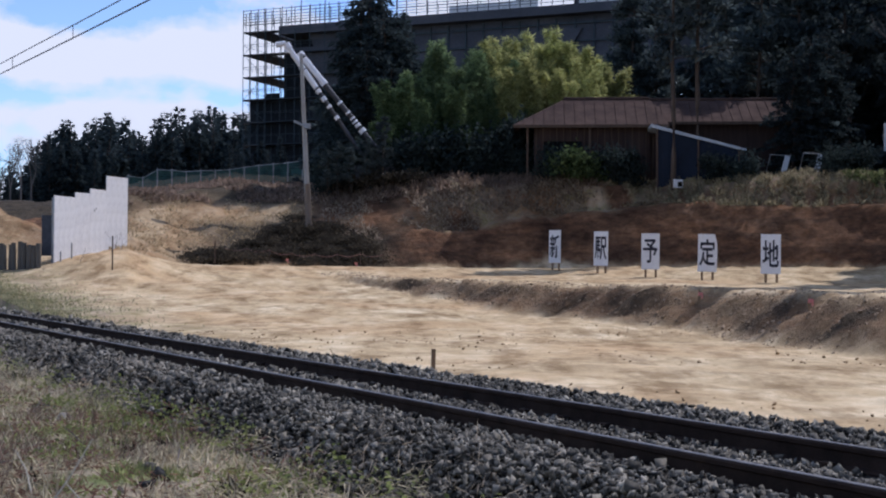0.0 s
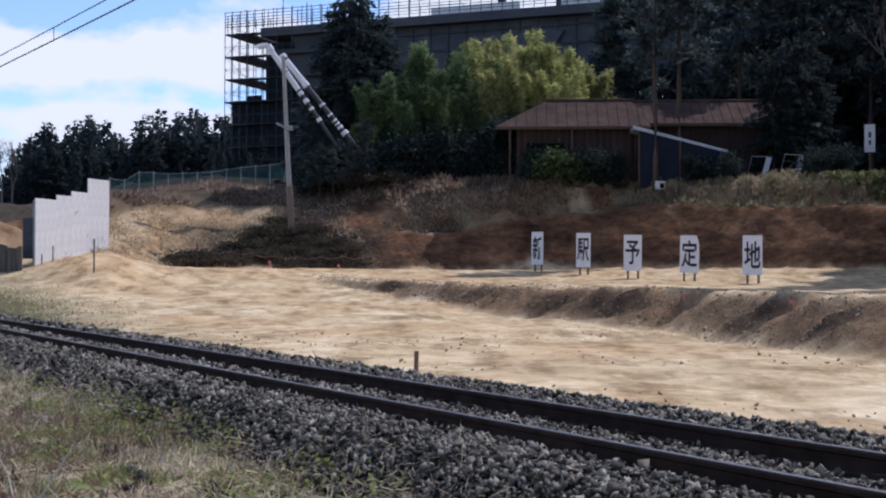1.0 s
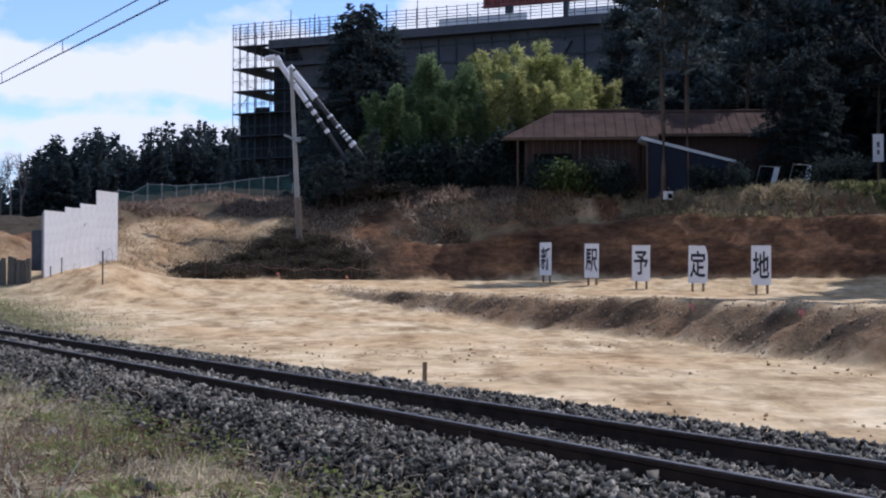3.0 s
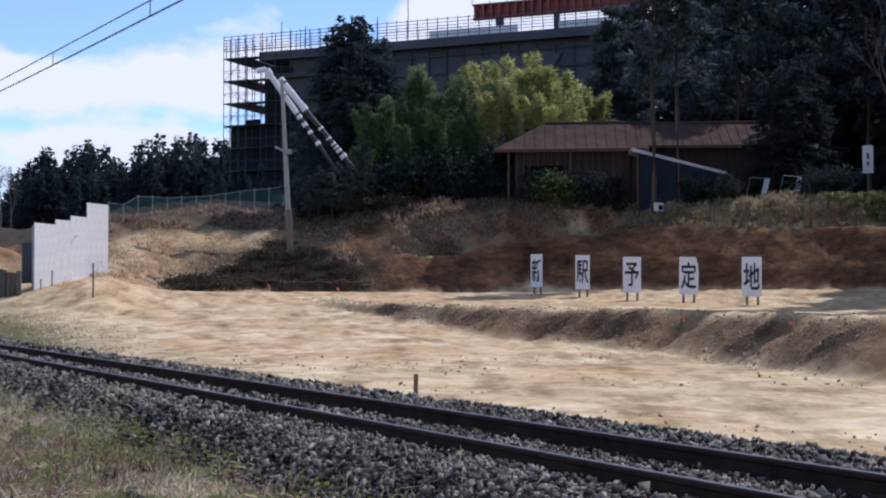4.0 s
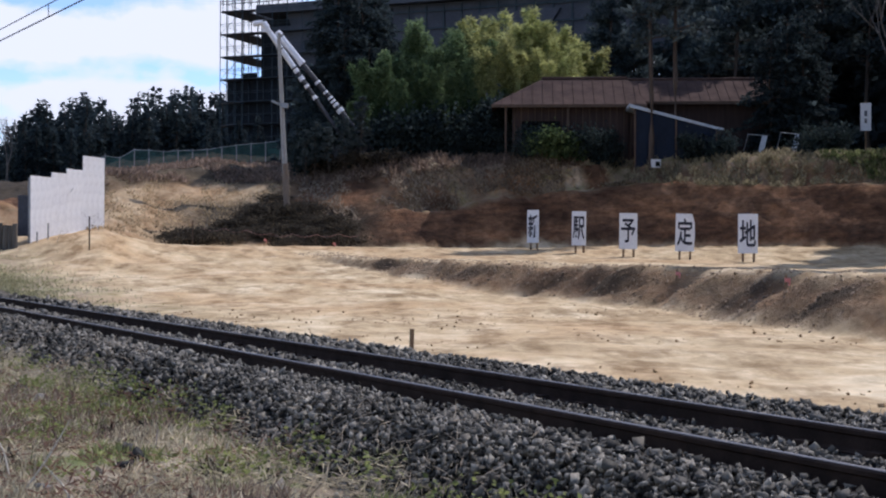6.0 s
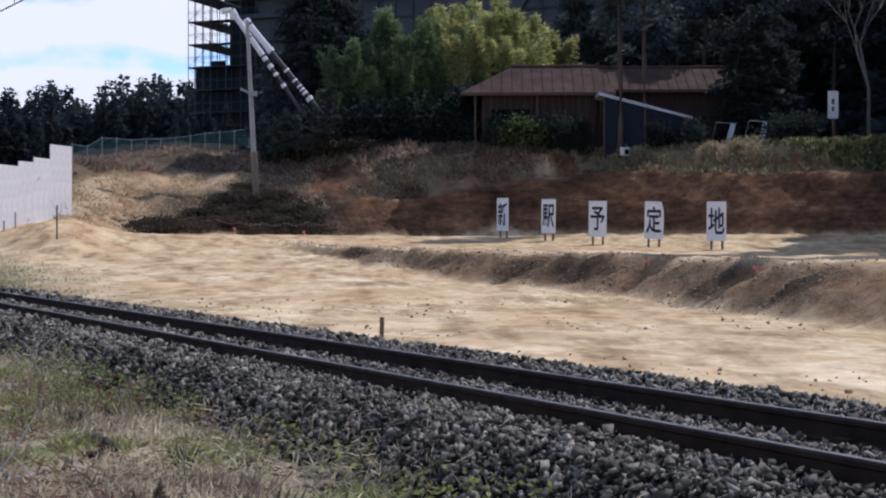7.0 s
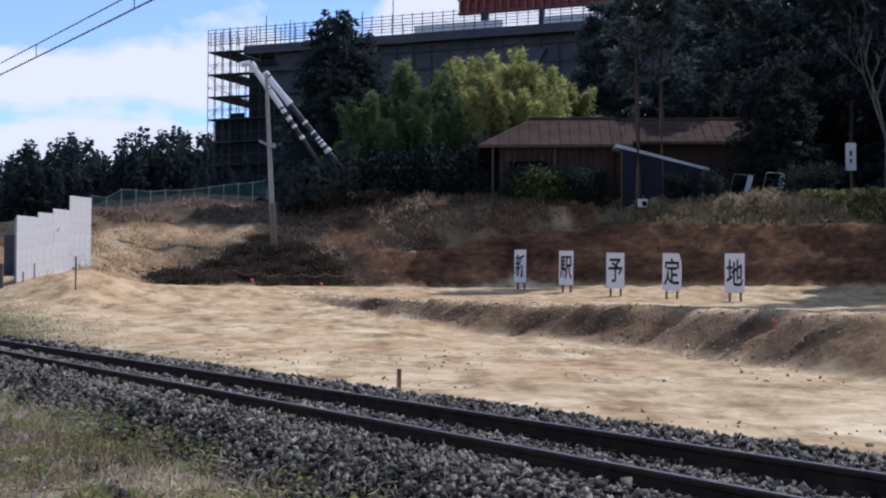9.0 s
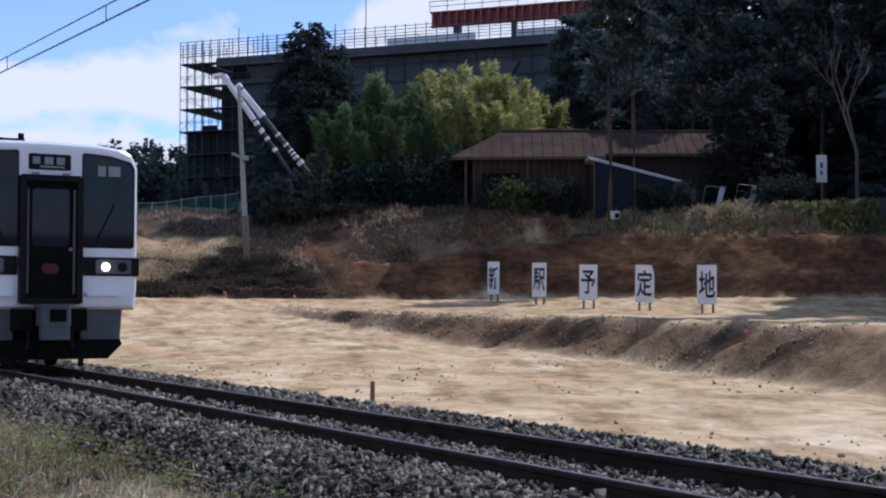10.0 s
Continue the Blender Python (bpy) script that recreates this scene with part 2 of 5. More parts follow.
WIRE = material("copper_wire", (0.04, 0.04, 0.042), (0.08, 0.08, 0.085), 2, 0.5, 0.5, 0)


# ---- mesh building ----
class Build:
    """Collects vertices and faces, then links them as one mesh object."""

    def __init__(self):
        self.v, self.f = [], []

    def add(self, verts, faces):
        k = len(self.v)
        self.v += [tuple(p) for p in verts]
        self.f += [tuple(i + k for i in q) for q in faces]
        return self

    def box(self, c, size, rot=None, taper=1.0):
        """A box with chamfered upright edges; taper scales its top."""
        x, y, z = (0.5 * q for q in size)
        e = min(x, y) * 0.12
        ring = [(x, y - e), (x - e, y), (-x + e, y), (-x, y - e), (-x, -y + e), (-x + e, -y), (x - e, -y), (x, -y + e)]
        pts = [Vector((a, b, -z)) for a, b in ring] + [Vector((a * taper, b * taper, z)) for a, b in ring]
        if rot:
            pts = [rot @ p for p in pts]
        pts = [Vector(c) + p for p in pts]
        n = 8
        return self.add(pts, [tuple(range(n - 1, -1, -1)), tuple(range(n, 2 * n))] + [(i, (i + 1) % n, n + (i + 1) % n, n + i) for i in range(n)])

    def tube(self, a, b, r0, r1=None, sides=8, caps=True):
        r1 = r0 if r1 is None else r1
        a, b = Vector(a), Vector(b)
        q = (b - a).to_track_quat('Z', 'Y')
        pts = [p + q @ Vector((r * math.cos(2 * math.pi * i / sides), r * math.sin(2 * math.pi * i / sides), 0)) for p, r in ((a, r0), (b, r1)) for i in range(sides)]
        fs = [(i, (i + 1) % sides, sides + (i + 1) % sides, sides + i) for i in range(sides)]
        if caps:
            fs += [tuple(range(sides - 1, -1, -1)), tuple(range(sides, 2 * sides))]
        return self.add(pts, fs)

    def path(self, points, radii, sides=7):
        """One unbroken tapering tube along the points."""
        pts = [Vector(p) for p in points]
        ring = []
        for i, (p, r) in enumerate(zip(pts, radii)):
            q = (pts[min(i + 1, len(pts) - 1)] - pts[max(i - 1, 0)]).to_track_quat('Z', 'Y')
            ring += [p + q @ Vector((r * math.cos(2 * math.pi * k / sides), r * math.sin(2 * math.pi * k / sides), 0)) for k in range(sides)]
        n = len(pts)
        fs = [(i * sides + k, i * sides + (k + 1) % sides, (i + 1) * sides + (k + 1) % sides, (i + 1) * sides + k) for i in range(n - 1) for k in range(sides)]
        return self.add(ring, fs + [tuple(range(sides - 1, -1, -1)), tuple(range((n - 1) * sides, n * sides))])

    def prism(self, outline, depth, m=None):
        """An outline in x, z pushed along y by depth; m places it."""
        n = len(outline)
        pts = [Vector((x, 0, z)) for x, z in outline] + [Vector((x, depth, z)) for x, z in outline]
        if m:
            pts = [m @ p for p in pts]
        return self.add(pts, [tuple(range(n)), tuple(range(2 * n - 1, n - 1, -1))] + [(i, n + i, n + (i + 1) % n, (i + 1) % n) for i in range(n)])

    def mesh(self, name, mat, smooth=False):
        me = bpy.data.meshes.new(name)
        me.from_pydata([tuple(p) for p in self.v], [], self.f)
        me.materials.append(mat)
        bm = bmesh.new()
        bm.from_mesh(me)
        bmesh.ops.recalc_face_normals(bm, faces=bm.faces)
        bm.to_mesh(me)
        bm.free()
        if smooth:
            me.polygons.foreach_set("use_smooth", [True] * len(me.polygons))
        return me


def part(name, build, mat, parent=None, label="", smooth=False):
    """One mesh object, under a thing or a part."""
    ob = new(name, build if isinstance(build, bpy.types.Mesh) else build.mesh(name, mat, smooth))
    if parent:
        ob.parent = parent
    return tagged(ob, label)


def thing(name, m, label, category, group=""):
    ob = new(name)
    ob.matrix_basis = m
    ob.empty_display_size = 0.2
    return tagged(ob, label, category, group)


def fast_mesh(name, verts, faces, mat, smooth=False):
    """A mesh from arrays: verts (n, 3), faces (m, 3 or 4)."""
    me = bpy.data.meshes.new(name)
    verts, faces = np.asarray(verts, np.float32), np.asarray(faces, np.int32)
    k = faces.shape[1]
    me.vertices.add(len(verts))
    me.vertices.foreach_set("co", verts.ravel())
    me.loops.add(faces.size)
    me.loops.foreach_set("vertex_index", faces.ravel())
    me.polygons.add(len(faces))
    me.polygons.foreach_set("loop_start", np.arange(len(faces), dtype=np.int32) * k)
    me.polygons.foreach_set("loop_total", np.full(len(faces), k, np.int32))
    if smooth:
        me.polygons.foreach_set("use_smooth", np.ones(len(faces), bool))
    me.materials.append(mat)
    me.update(calc_edges=True)
    return me


# ---- the lie of the land; s runs along the track, d across it ----
TURN = math.atan(0.511)
DX, DY = -math.sin(TURN), math.cos(TURN)
NX, NY = math.cos(TURN), math.sin(TURN)
MID = 5.42                     # the track's middle, across from the camera


def on_track(s, d, z=0.0):
    return (NX * d + DX * s, NY * d + DY * s, z)


def line(x, *pts):
    xs, ys = zip(*pts)
    return np.interp(x, xs, ys)


def ease(x, a, b):
    t = np.clip((x - a) / (b - a), 0, 1)
    return t * t * (3 - 2 * t)


def lumps(x, y, size, seed=0.0):
    """Smooth noise from a few sines, about -1 to 1."""
    u, v = x / size + seed, y / size - 1.7 * seed
    return 0.5 * (np.sin(1.3 * u + 2.1 * np.sin(0.7 * v)) + np.sin(1.9 * v + 1.7 * np.sin(1.1 * u + 0.6)) * 0.7 + 0.5 * np.sin(3.7 * u - 2.9 * v))


def hashed(i, j):
    v = np.sin(i * 127.1 + j * 311.7) * 43758.5453
    return v - np.floor(v)


def fbm(x, y, size, octaves=4, seed=0.0):
    """Value noise over several octaves, about -1 to 1."""
    out, amp = 0.0, 0.55
    for k in range(octaves):
        u, v = x / size * 2 ** k + 17.3 * seed + 5.1 * k, y / size * 2 ** k - 9.7 * seed + 3.3 * k
        i, j = np.floor(u), np.floor(v)
        f, g = u - i, v - j
        f, g = f * f * (3 - 2 * f), g * g * (3 - 2 * g)
        a = hashed(i, j) * (1 - f) + hashed(i + 1, j) * f
        b = hashed(i, j + 1) * (1 - f) + hashed(i + 1, j + 1) * f
        out = out + amp * (2 * (a * (1 - g) + b * g) - 1)
        amp *= 0.52
    return out


def cut_lines(a):
    """How far off the foot and the top of the cut lie, and how far up it a ledge runs."""
    cf = line(a, (-0.7, 66), (-0.28, 68), (-0.235, 67), (-0.2, 74), (-0.1, 78), (0.0, 80), (0.074, 81), (0.15, 78), (0.231, 74), (0.32, 70), (0.7, 60))
    ct = line(a, (-0.7, 82), (-0.28, 85), (-0.235, 86), (-0.2, 90), (-0.157, 92), (-0.1, 90), (0.0, 87), (0.074, 86), (0.15, 83), (0.231, 79.5), (0.32, 76), (0.7, 66))
    k = line(a, (-0.13, 0.12), (-0.10, 0.20), (-0.06, 0.42), (-0.03, 0.54), (0.014, 0.58), (0.075, 0.70), (0.129, 0.84), (0.18, 0.93))
    return cf, ct, k


def land(x, y):
    """Height and zones (grass, clay, litter with painted shade) of the ground at x, y."""
    x, y = np.asarray(x, float), np.asarray(y, float)
    d, s = NX * x + NY * y, DX * x + DY * y
    ang = np.clip(np.arctan2(x, y), -0.62, 0.62)
    a, r = np.tan(ang), np.hypot(x, y) * np.cos(ang)
    lot = line(s, (-60, -0.6), (30, -0.58), (41, -0.42), (54, 0.24), (71, 1.5), (90, 2.0))
    foot = line(s, (-60, 12), (10, 17), (25, 21.2), (34, 24.7), (41, 25), (54, 25.4), (71, 26)) + 0.7 * fbm(s, s * 0, 3.2, 4, 2)
    terr = np.maximum(line(s, (-60, 0.5), (20, 0.6), (50, 0.80), (66, 1.08), (75, 1.40)), lot)
    wide = 0.35 + 1.45 * (terr - lot)
    bank = np.clip((d - foot) / wide, 0, 1)
    bank = 0.55 * bank + 0.45 * ease(bank, 0, 1)
    z = lot + (terr - lot) * bank
    onbank = np.clip(5 * bank * (1 - bank), 0, 1) * ease(terr - lot, 0.1, 0.5)
    lip = np.clip(1 - np.abs(d - foot - wide) / 0.8, 0, 1) * ease(terr - lot, 0.1, 0.5)
    # the cut behind the terrace
    cf, ct, k = cut_lines(a)
    cf, ct = cf + 0.9 * fbm(x, y * 0.3, 4.0, 4, 7), ct + 0.9 * fbm(x, y * 0.3, 5.0, 4, 8)
    zt = line(a, (-0.7, 3.2), (-0.30, 3.3), (-0.262, 3.9), (-0.234, 5.0), (-0.157, 5.9), (-0.104, 5.7), (-0.046, 5.85), (0.0, 6.15), (0.074, 6.5), (0.15, 6.3), (0.231, 5.9), (0.32, 5.7), (0.7, 5.5))
    zt = zt + 0.35 * fbm(x, y, 3.0, 4, 4)
    clear = ease(d, 9.5, 16.0)
    rise = ease(r, cf - 11, cf)
    z = z + np.maximum(1.55 - z, 0) * rise * clear * ease(r, 40, 60)
    w = np.clip((r - cf) / (ct - cf), 0, 1)
    # a steep raw face, a worn ledge above it that falls away to the left, then a gentler brushy slope
    lead = k * 0.45 * ease(a, -0.14, -0.02)
    face = np.clip((w - lead) / np.maximum(k - lead, 0.02), 0, 1)
    upper = np.clip((w - k - 0.14) / np.maximum(0.86 - k, 0.03), 0, 1)
    step = 0.92 * k * face + (1 - 0.92 * k) * upper
    step = np.clip(step, 0, 1)
    oncut = np.clip(5 * w * (1 - w), 0, 1) * clear
    z = z + (zt - z) * step * clear + oncut * (0.35 + 0.45 * ease(a, -0.14, 0.02)) * (0.55 * fbm(1.3 * x + 0.9 * y, y * 0.3 - 0.2 * x, 2.3, 5, 3) + 0.22 * fbm(x, y * 0.5, 1.1, 3, 8) + 0.13 * fbm(x, y, 0.5, 2, 5))
    heaps = ease(upper, 0.02, 0.3) * (1 - ease(r - ct, 1.5, 4)) * ease(a, -0.07, -0.02) * (1 - ease(a, 0.13, 0.2)) * clear
    z = z + heaps * (0.55 * np.abs(fbm(1.2 * x + 0.8 * y, y * 0.5, 1.9, 4, 11)) + 0.25 * fbm(x, y, 0.8, 3, 12))
    back = np.maximum(r - ct, 0)
    z = z + clear * (line(back, (0, 0), (2, 0.75), (5, 1.2), (20, 1.6), (70, 6.2), (150, 8.5), (400, 9), (3000, 9)) + (0.3 * lumps(x, y, 4.5) + 0.35 * fbm(x, y, 1.6, 4, 6)) * ease(back, -0.5, 2))
    z = z + clear * ease(a, 0.09, 0.15) * 0.80 * ease(back, 0.0, 2.0)
    z = z + clear * (1 - ease(a, -0.10, -0.06)) * ease(a, -0.27, -0.2) * line(back, (0, 0), (4, 0.1), (27, 1.1), (45, 1.0), (90, 0))
    z = z + (0.09 * fbm(x, y, 2.4, 3, 1) + 0.02 * fbm(x, y, 0.7, 3, 2)) * ease(d, 8, 10)
    z = z + onbank * (0.30 * fbm(s + 0.8 * (d - foot), d * 0.25, 0.9, 4, 2) + 0.24 * fbm(s + 0.5 * d, d, 0.5, 4, 9)) + 0.10 * lip * fbm(s, d, 0.8, 3, 4)
    # sand banked up against the hoarding
    z = z + 0.62 * np.exp(-((d - 15.5) / 3.6) ** 2) * ease(s, 60.5, 65.5) * (1 - ease(s, 74, 80))
    # spoil heap beside the hoarding
    z = z + 2.6 * np.exp(-(((x + 23.5) / 2.8) ** 2 + ((y - 71.0) / 2.6) ** 2)) * (1 + 0.25 * fbm(x, y, 1.2, 4, 3))
    # track bed and the verge on the camera's side
    verge = -0.56 + 0.09 * fbm(x, y, 0.8, 4, 2)
    z = np.where(d < 3.75, verge, np.where(d < 8.2, -0.66, z))
    grass = np.maximum(1 - ease(d, 3.7, 4.1), 0)
    tongue = ease(s, 30, 44) * (1 - ease(d, 8.5, 14)) * ease(d, 6, 8) * (1 - ease(s, 60, 75))
    grass = np.maximum(grass, np.clip(0.75 * tongue + 0.5 * fbm(x, y, 2.5, 4, 5) * tongue, 0, 1))
    dry = ease(back, 0.3, 2.5) * clear * ease(a, 0.06, 0.12)
    grass = np.maximum(grass, 0.8 * dry)
    tan = ease(a, -0.30, -0.26) * (1 - ease(a, -0.125, -0.085))
    tan = np.clip(tan + 0.5 * tan * fbm(x, y, 4, 3, 3), 0, 1)
    # random streaks of darker bank soil that also paint in its shadow bands
    bank_shade = np.clip(0.25 + 1.6 * fbm(s + 0.9 * (d - foot), d * 0.1, 2.4, 3, 6), 0, 1)
    clay = np.maximum(ease(w - lead, 0.0, 0.05) * (1 - 0.68 * tan), 0.55 * np.exp(-(((x + 23.5) / 3.4) ** 2 + ((y - 71.0) / 3.2) ** 4)))
    clay = np.maximum(clay, (0.62 + 0.38 * bank_shade) * onbank) * clear
    litter_shade = ease(back, 1.5, 4) * clear * (1 - ease(a, 0.06, 0.12)) * ease(a, -0.11, -0.07)
    litter_shade = np.maximum(litter_shade, ease(back, 9, 18) * clear)
    # bank soil darkened, most in the painted shade streaks
    litter_shade = np.maximum(litter_shade, (0.30 + 0.62 * bank_shade ** 1.4) * onbank)
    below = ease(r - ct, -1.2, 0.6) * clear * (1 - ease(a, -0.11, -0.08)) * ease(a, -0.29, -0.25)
    litter_shade = np.maximum(litter_shade, np.clip(below * (0.95 + 0.4 * fbm(x, y, 3.0, 4, 21)), 0, 1))
    # dark soil under the shrubs, painting in the shade of the cedars above
    shrub_shade = ease(w, 0.0, 0.1) * (1 - ease(w, 0.62, 0.8)) * ease(a, -0.20, -0.15) * (1 - ease(a, -0.06, -0.02))
    litter_shade = np.maximum(litter_shade, np.clip(shrub_shade * (1.1 + 0.5 * fbm(x, y, 2.2, 4, 1)), 0, 1))
    # pale loose mounds along the lip of the cut, their soil lightened as if sunlit
    mound = ease(w - k, -0.02, 0.05) * (1 - ease(back, 2.0, 3.6)) * ease(a, -0.05, -0.005) * (1 - 0.6 * ease(a, 0.12, 0.17)) * clear
    mound = np.clip(mound * (0.75 + 1.8 * fbm(x + 0.7 * y, y * 0.5, 1.5, 4, 3)), 0, 0.95)
    clay, litter_shade = clay * (1 - 0.55 * mound), litter_shade * (1 - 0.85 * mound)
    grass = np.maximum(grass, 0.5 * mound)
    return z, grass, clay, litter_shade


def height(x, y):
    return float(land(np.array([x]), np.array([y]))[0][0])


def build_ground():
    fine = np.linspace(-0.44, 0.47, 340)
    ang = np.concatenate([np.linspace(-math.pi, -0.5, 44)[:-1], fine, np.linspace(0.55, math.pi, 44)[:-1]])
    rad = np.concatenate([[0.0, 1.2, 2.2], np.geomspace(3.2, 16, 70), np.arange(16.2, 60, 0.28), np.arange(60.2, 97, 0.24), np.geomspace(98, 140, 36), np.geomspace(143, 3500, 44)])
    na, nr = len(ang), len(rad)
    aa, rr = np.meshgrid(ang, rad)
    x, y = rr * np.sin(aa), rr * np.cos(aa)
    z, g, c, l = land(x.ravel(), y.ravel())
    verts = np.stack([x.ravel(), y.ravel(), z], 1)
    i, j = np.meshgrid(np.arange(nr - 1), np.arange(na), indexing="ij")
    k = (j + 1) % na
    faces = np.stack([i * na + j, i * na + k, (i + 1) * na + k, (i + 1) * na + j], -1).reshape(-1, 4)[:, ::-1]
    me = fast_mesh("ground", verts, faces, SOIL, True)
    col = me.color_attributes.new("zone", 'FLOAT_COLOR', 'POINT')
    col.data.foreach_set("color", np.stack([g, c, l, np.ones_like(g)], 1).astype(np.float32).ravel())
    ob = new("ground", me)
    tagged(ob, "pale sandy building site below a brown clay cut", "ground", kind="structure")


build_ground()


# ---- railway ----
S0, S1 = -14.0, 190.0


def sweep(profile, s0, s1, mid, z0, name, mat, parent=None, label="", steps=1):
    """A closed profile (across, up) pushed along the track from s0 to s1."""
    n, b = len(profile), Build()
    pts = [on_track(s0 + (s1 - s0) * i / steps, mid + x, z0 + z) for i in range(steps + 1) for x, z in profile]
    fs = [(i * n + j, i * n + (j + 1) % n, (i + 1) * n + (j + 1) % n, (i + 1) * n + j) for i in range(steps) for j in range(n)]
    b.add(pts, fs + [tuple(range(n)), tuple(range(steps * n, steps * n + n))])
    return part(name, b, mat, parent, label)


def rail_track():
    bed = sweep([(-1.68, -0.60), (-1.18, -0.21), (1.45, -0.12), (2.5, -0.64), (2.5, -0.9), (-1.68, -0.9)], S0, S1, MID, 0, "ballast_bed", BED)
    tagged(bed, "dark grey ballast bed under a single railway line", "ballast", kind="structure")
    prof = [(-0.0635, -0.153), (0.0635, -0.153), (0.0635, -0.142), (0.012, -0.122), (0.009, -0.048), (0.031, -0.036), (0.0325, -0.014),
            (0.024, -0.003), (-0.024, -0.003), (-0.0325, -0.014), (-0.031, -0.036), (-0.009, -0.048), (-0.012, -0.122), (-0.0635, -0.142)]
    for side in (-0.545, 0.545):
        rail = sweep(prof, S0, S1, MID + side, 0, "rail", RAIL_SIDE)
        tagged(rail, "rust-dark steel rail with a dull worn head", "rail", "rails of the line", "structure")
        sweep([(-0.023, -0.006), (0.023, -0.006), (0.020, 0.0015), (-0.020, 0.0015)], S0, S1, MID + side, 0, "rail_head", RAIL_TOP, rail, "worn steel running surface")
    # sleepers, with the clips that hold the rails
    sl = Build().box((0, 0, -0.245), (2.0, 0.24, 0.17), taper=0.94).mesh("sleeper", CONCRETE)
    cl = Build().box((0, 0, -0.135), (0.07, 0.11, 0.05)).mesh("rail_clip", RAIL_SIDE)
    for i in range(120):
        s = 1.0 + 0.61 * i
        ob = new("sleeper", sl)
        ob.matrix_basis = Matrix.Translation(on_track(s, MID, 0.0)) @ pose(0, 0, 0, 0, 0, math.degrees(TURN))
        tagged(ob, "grey concrete sleeper half buried in ballast", "sleeper", "sleepers of the line")
        for x in (-0.62, -0.47, 0.47, 0.62):
            part("rail_clip", cl, None, ob).matrix_basis = Matrix.Translation((x, 0, 0))


def stones_mesh(name, s, d, z, size, seed):
    """Broken stones: blocks with shifted corners, long or flat."""
    rng = np.random.default_rng(seed)
    n = len(s)
    base = np.array([(x, y, z) for z in (-0.7, 0.7) for x, y in ((1.0, 0.0), (-0.6, 0.9), (-0.6, -0.9))], float)
    tri = np.array([(2, 1, 0), (3, 4, 5), (0, 1, 4), (0, 4, 3), (1, 2, 5), (1, 5, 4), (2, 0, 3), (2, 3, 5)])
    p = base[None] + rng.uniform(-0.45, 0.45, (n, 6, 3))
    p *= size[:, None, None] * rng.uniform(0.45, 1.3, (n, 1, 3))
    q = rng.normal(size=(n, 4))
    q /= np.linalg.norm(q, axis=1)[:, None]
    w, a, b, c = q.T
    R = np.stack([1 - 2 * (b * b + c * c), 2 * (a * b - c * w), 2 * (a * c + b * w), 2 * (a * b + c * w), 1 - 2 * (a * a + c * c), 2 * (b * c - a * w),
                  2 * (a * c - b * w), 2 * (b * c + a * w), 1 - 2 * (a * a + b * b)], 1).reshape(n, 3, 3)
    p = np.einsum("nij,nkj->nki", R, p)
    x, y = NX * d + DX * s, NY * d + DY * s
    p += np.stack([x, y, z], 1)[:, None, :]
    return fast_mesh(name, p.reshape(-1, 3), (tri[None] + 6 * np.arange(n)[:, None, None]).reshape(-1, 3), STONE)


def ballast():
    rng = np.random.default_rng(5)
    for k, (lo, hi, n, size) in enumerate(((3.4, 13.0, 50000, 0.0245), (13.0, 28.0, 25000, 0.034), (28.0, 62.0, 9000, 0.058))):
        s, d = rng.uniform(lo, hi, n), MID + rng.uniform(-2.1, 2.45, n)
        x = d - MID
        z = np.interp(x, [-2.1, -1.68, -1.18, -0.62, -0.47, 0.47, 0.62, 1.45, 2.5], [-0.60, -0.55, -0.16, -0.125, -0.17, -0.17, -0.135, -0.07, -0.60])
        keep = (np.abs(np.abs(x) - 0.545) > 0.085)
        # thins out where weeds take over on the verge
        keep &= rng.uniform(size=n) < np.interp(x, [-2.0, -1.7, -1.45], [0.05, 0.5, 1.0])
        s, d, z = s[keep], d[keep], z[keep]
        me = stones_mesh("ballast_stones", s, d, z + rng.uniform(-0.035, 0.04, len(s)), size * np.clip(rng.lognormal(-0.19, 0.30, len(s)), 0.4, 1.6), k)
        tagged(new("ballast_stones", me), "loose crushed grey ballast stones beside the rails", "ballast", kind="stuff")


def overhead_wires():
    def wire(p, q, sag, r, name, label):
        p, q = Vector(p), Vector(q)
        b, n = Build(), 14
        at = [p.lerp(q, i / n) - Vector((0, 0, sag * 4 * (i / n) * (1 - i / n))) for i in range(n + 1)]
        for i in range(n):
            b.tube(at[i], at[i + 1], r, sides=5, caps=False)
        ob = part(name, b, WIRE)
        return tagged(ob, label, "overhead wire", kind="structure"), at
    # they rise to the left, away over the line
    _, low = wire((-19.4, 50.0, 6.85), (2.0, 8.0, 4.55), 0.06, 0.014, "contact_wire", "thin dark contact wire strung above the line")
    top, high = wire((-19.4, 50.0, 7.10), (2.0, 8.0, 4.75), 0.04, 0.011, "messenger_wire", "thin dark messenger wire above the contact wire")
    for i in range(2, 12, 2):
        ob = part("dropper", Build().tube(low[i], high[i], 0.008, sides=5), WIRE, top)
    return top


# ---- train ----
def rounded(hw, z0, z1, rise=0.26, lean=0.03):
    """A body section: upright sides, curved roof."""
    out = [(-hw + lean, z0), (-hw, z0 + 0.35), (-hw, z1 - rise - 0.12)]
    for i in range(9):
        t = math.pi * (1 - i / 8)
        out.append((hw * (0.97 * math.copysign(abs(math.cos(t)) ** 0.55, math.cos(t))), z1 - rise + rise * math.sin(t) ** 0.8))
    return out + [(hw, z1 - rise - 0.12), (hw, z0 + 0.35), (hw - lean, z0)]


CAR = 19.6


def flat(x0, x1, z0, z1, y, depth, cut=0.04):
    """A flat panel with clipped corners; its face stands at y."""
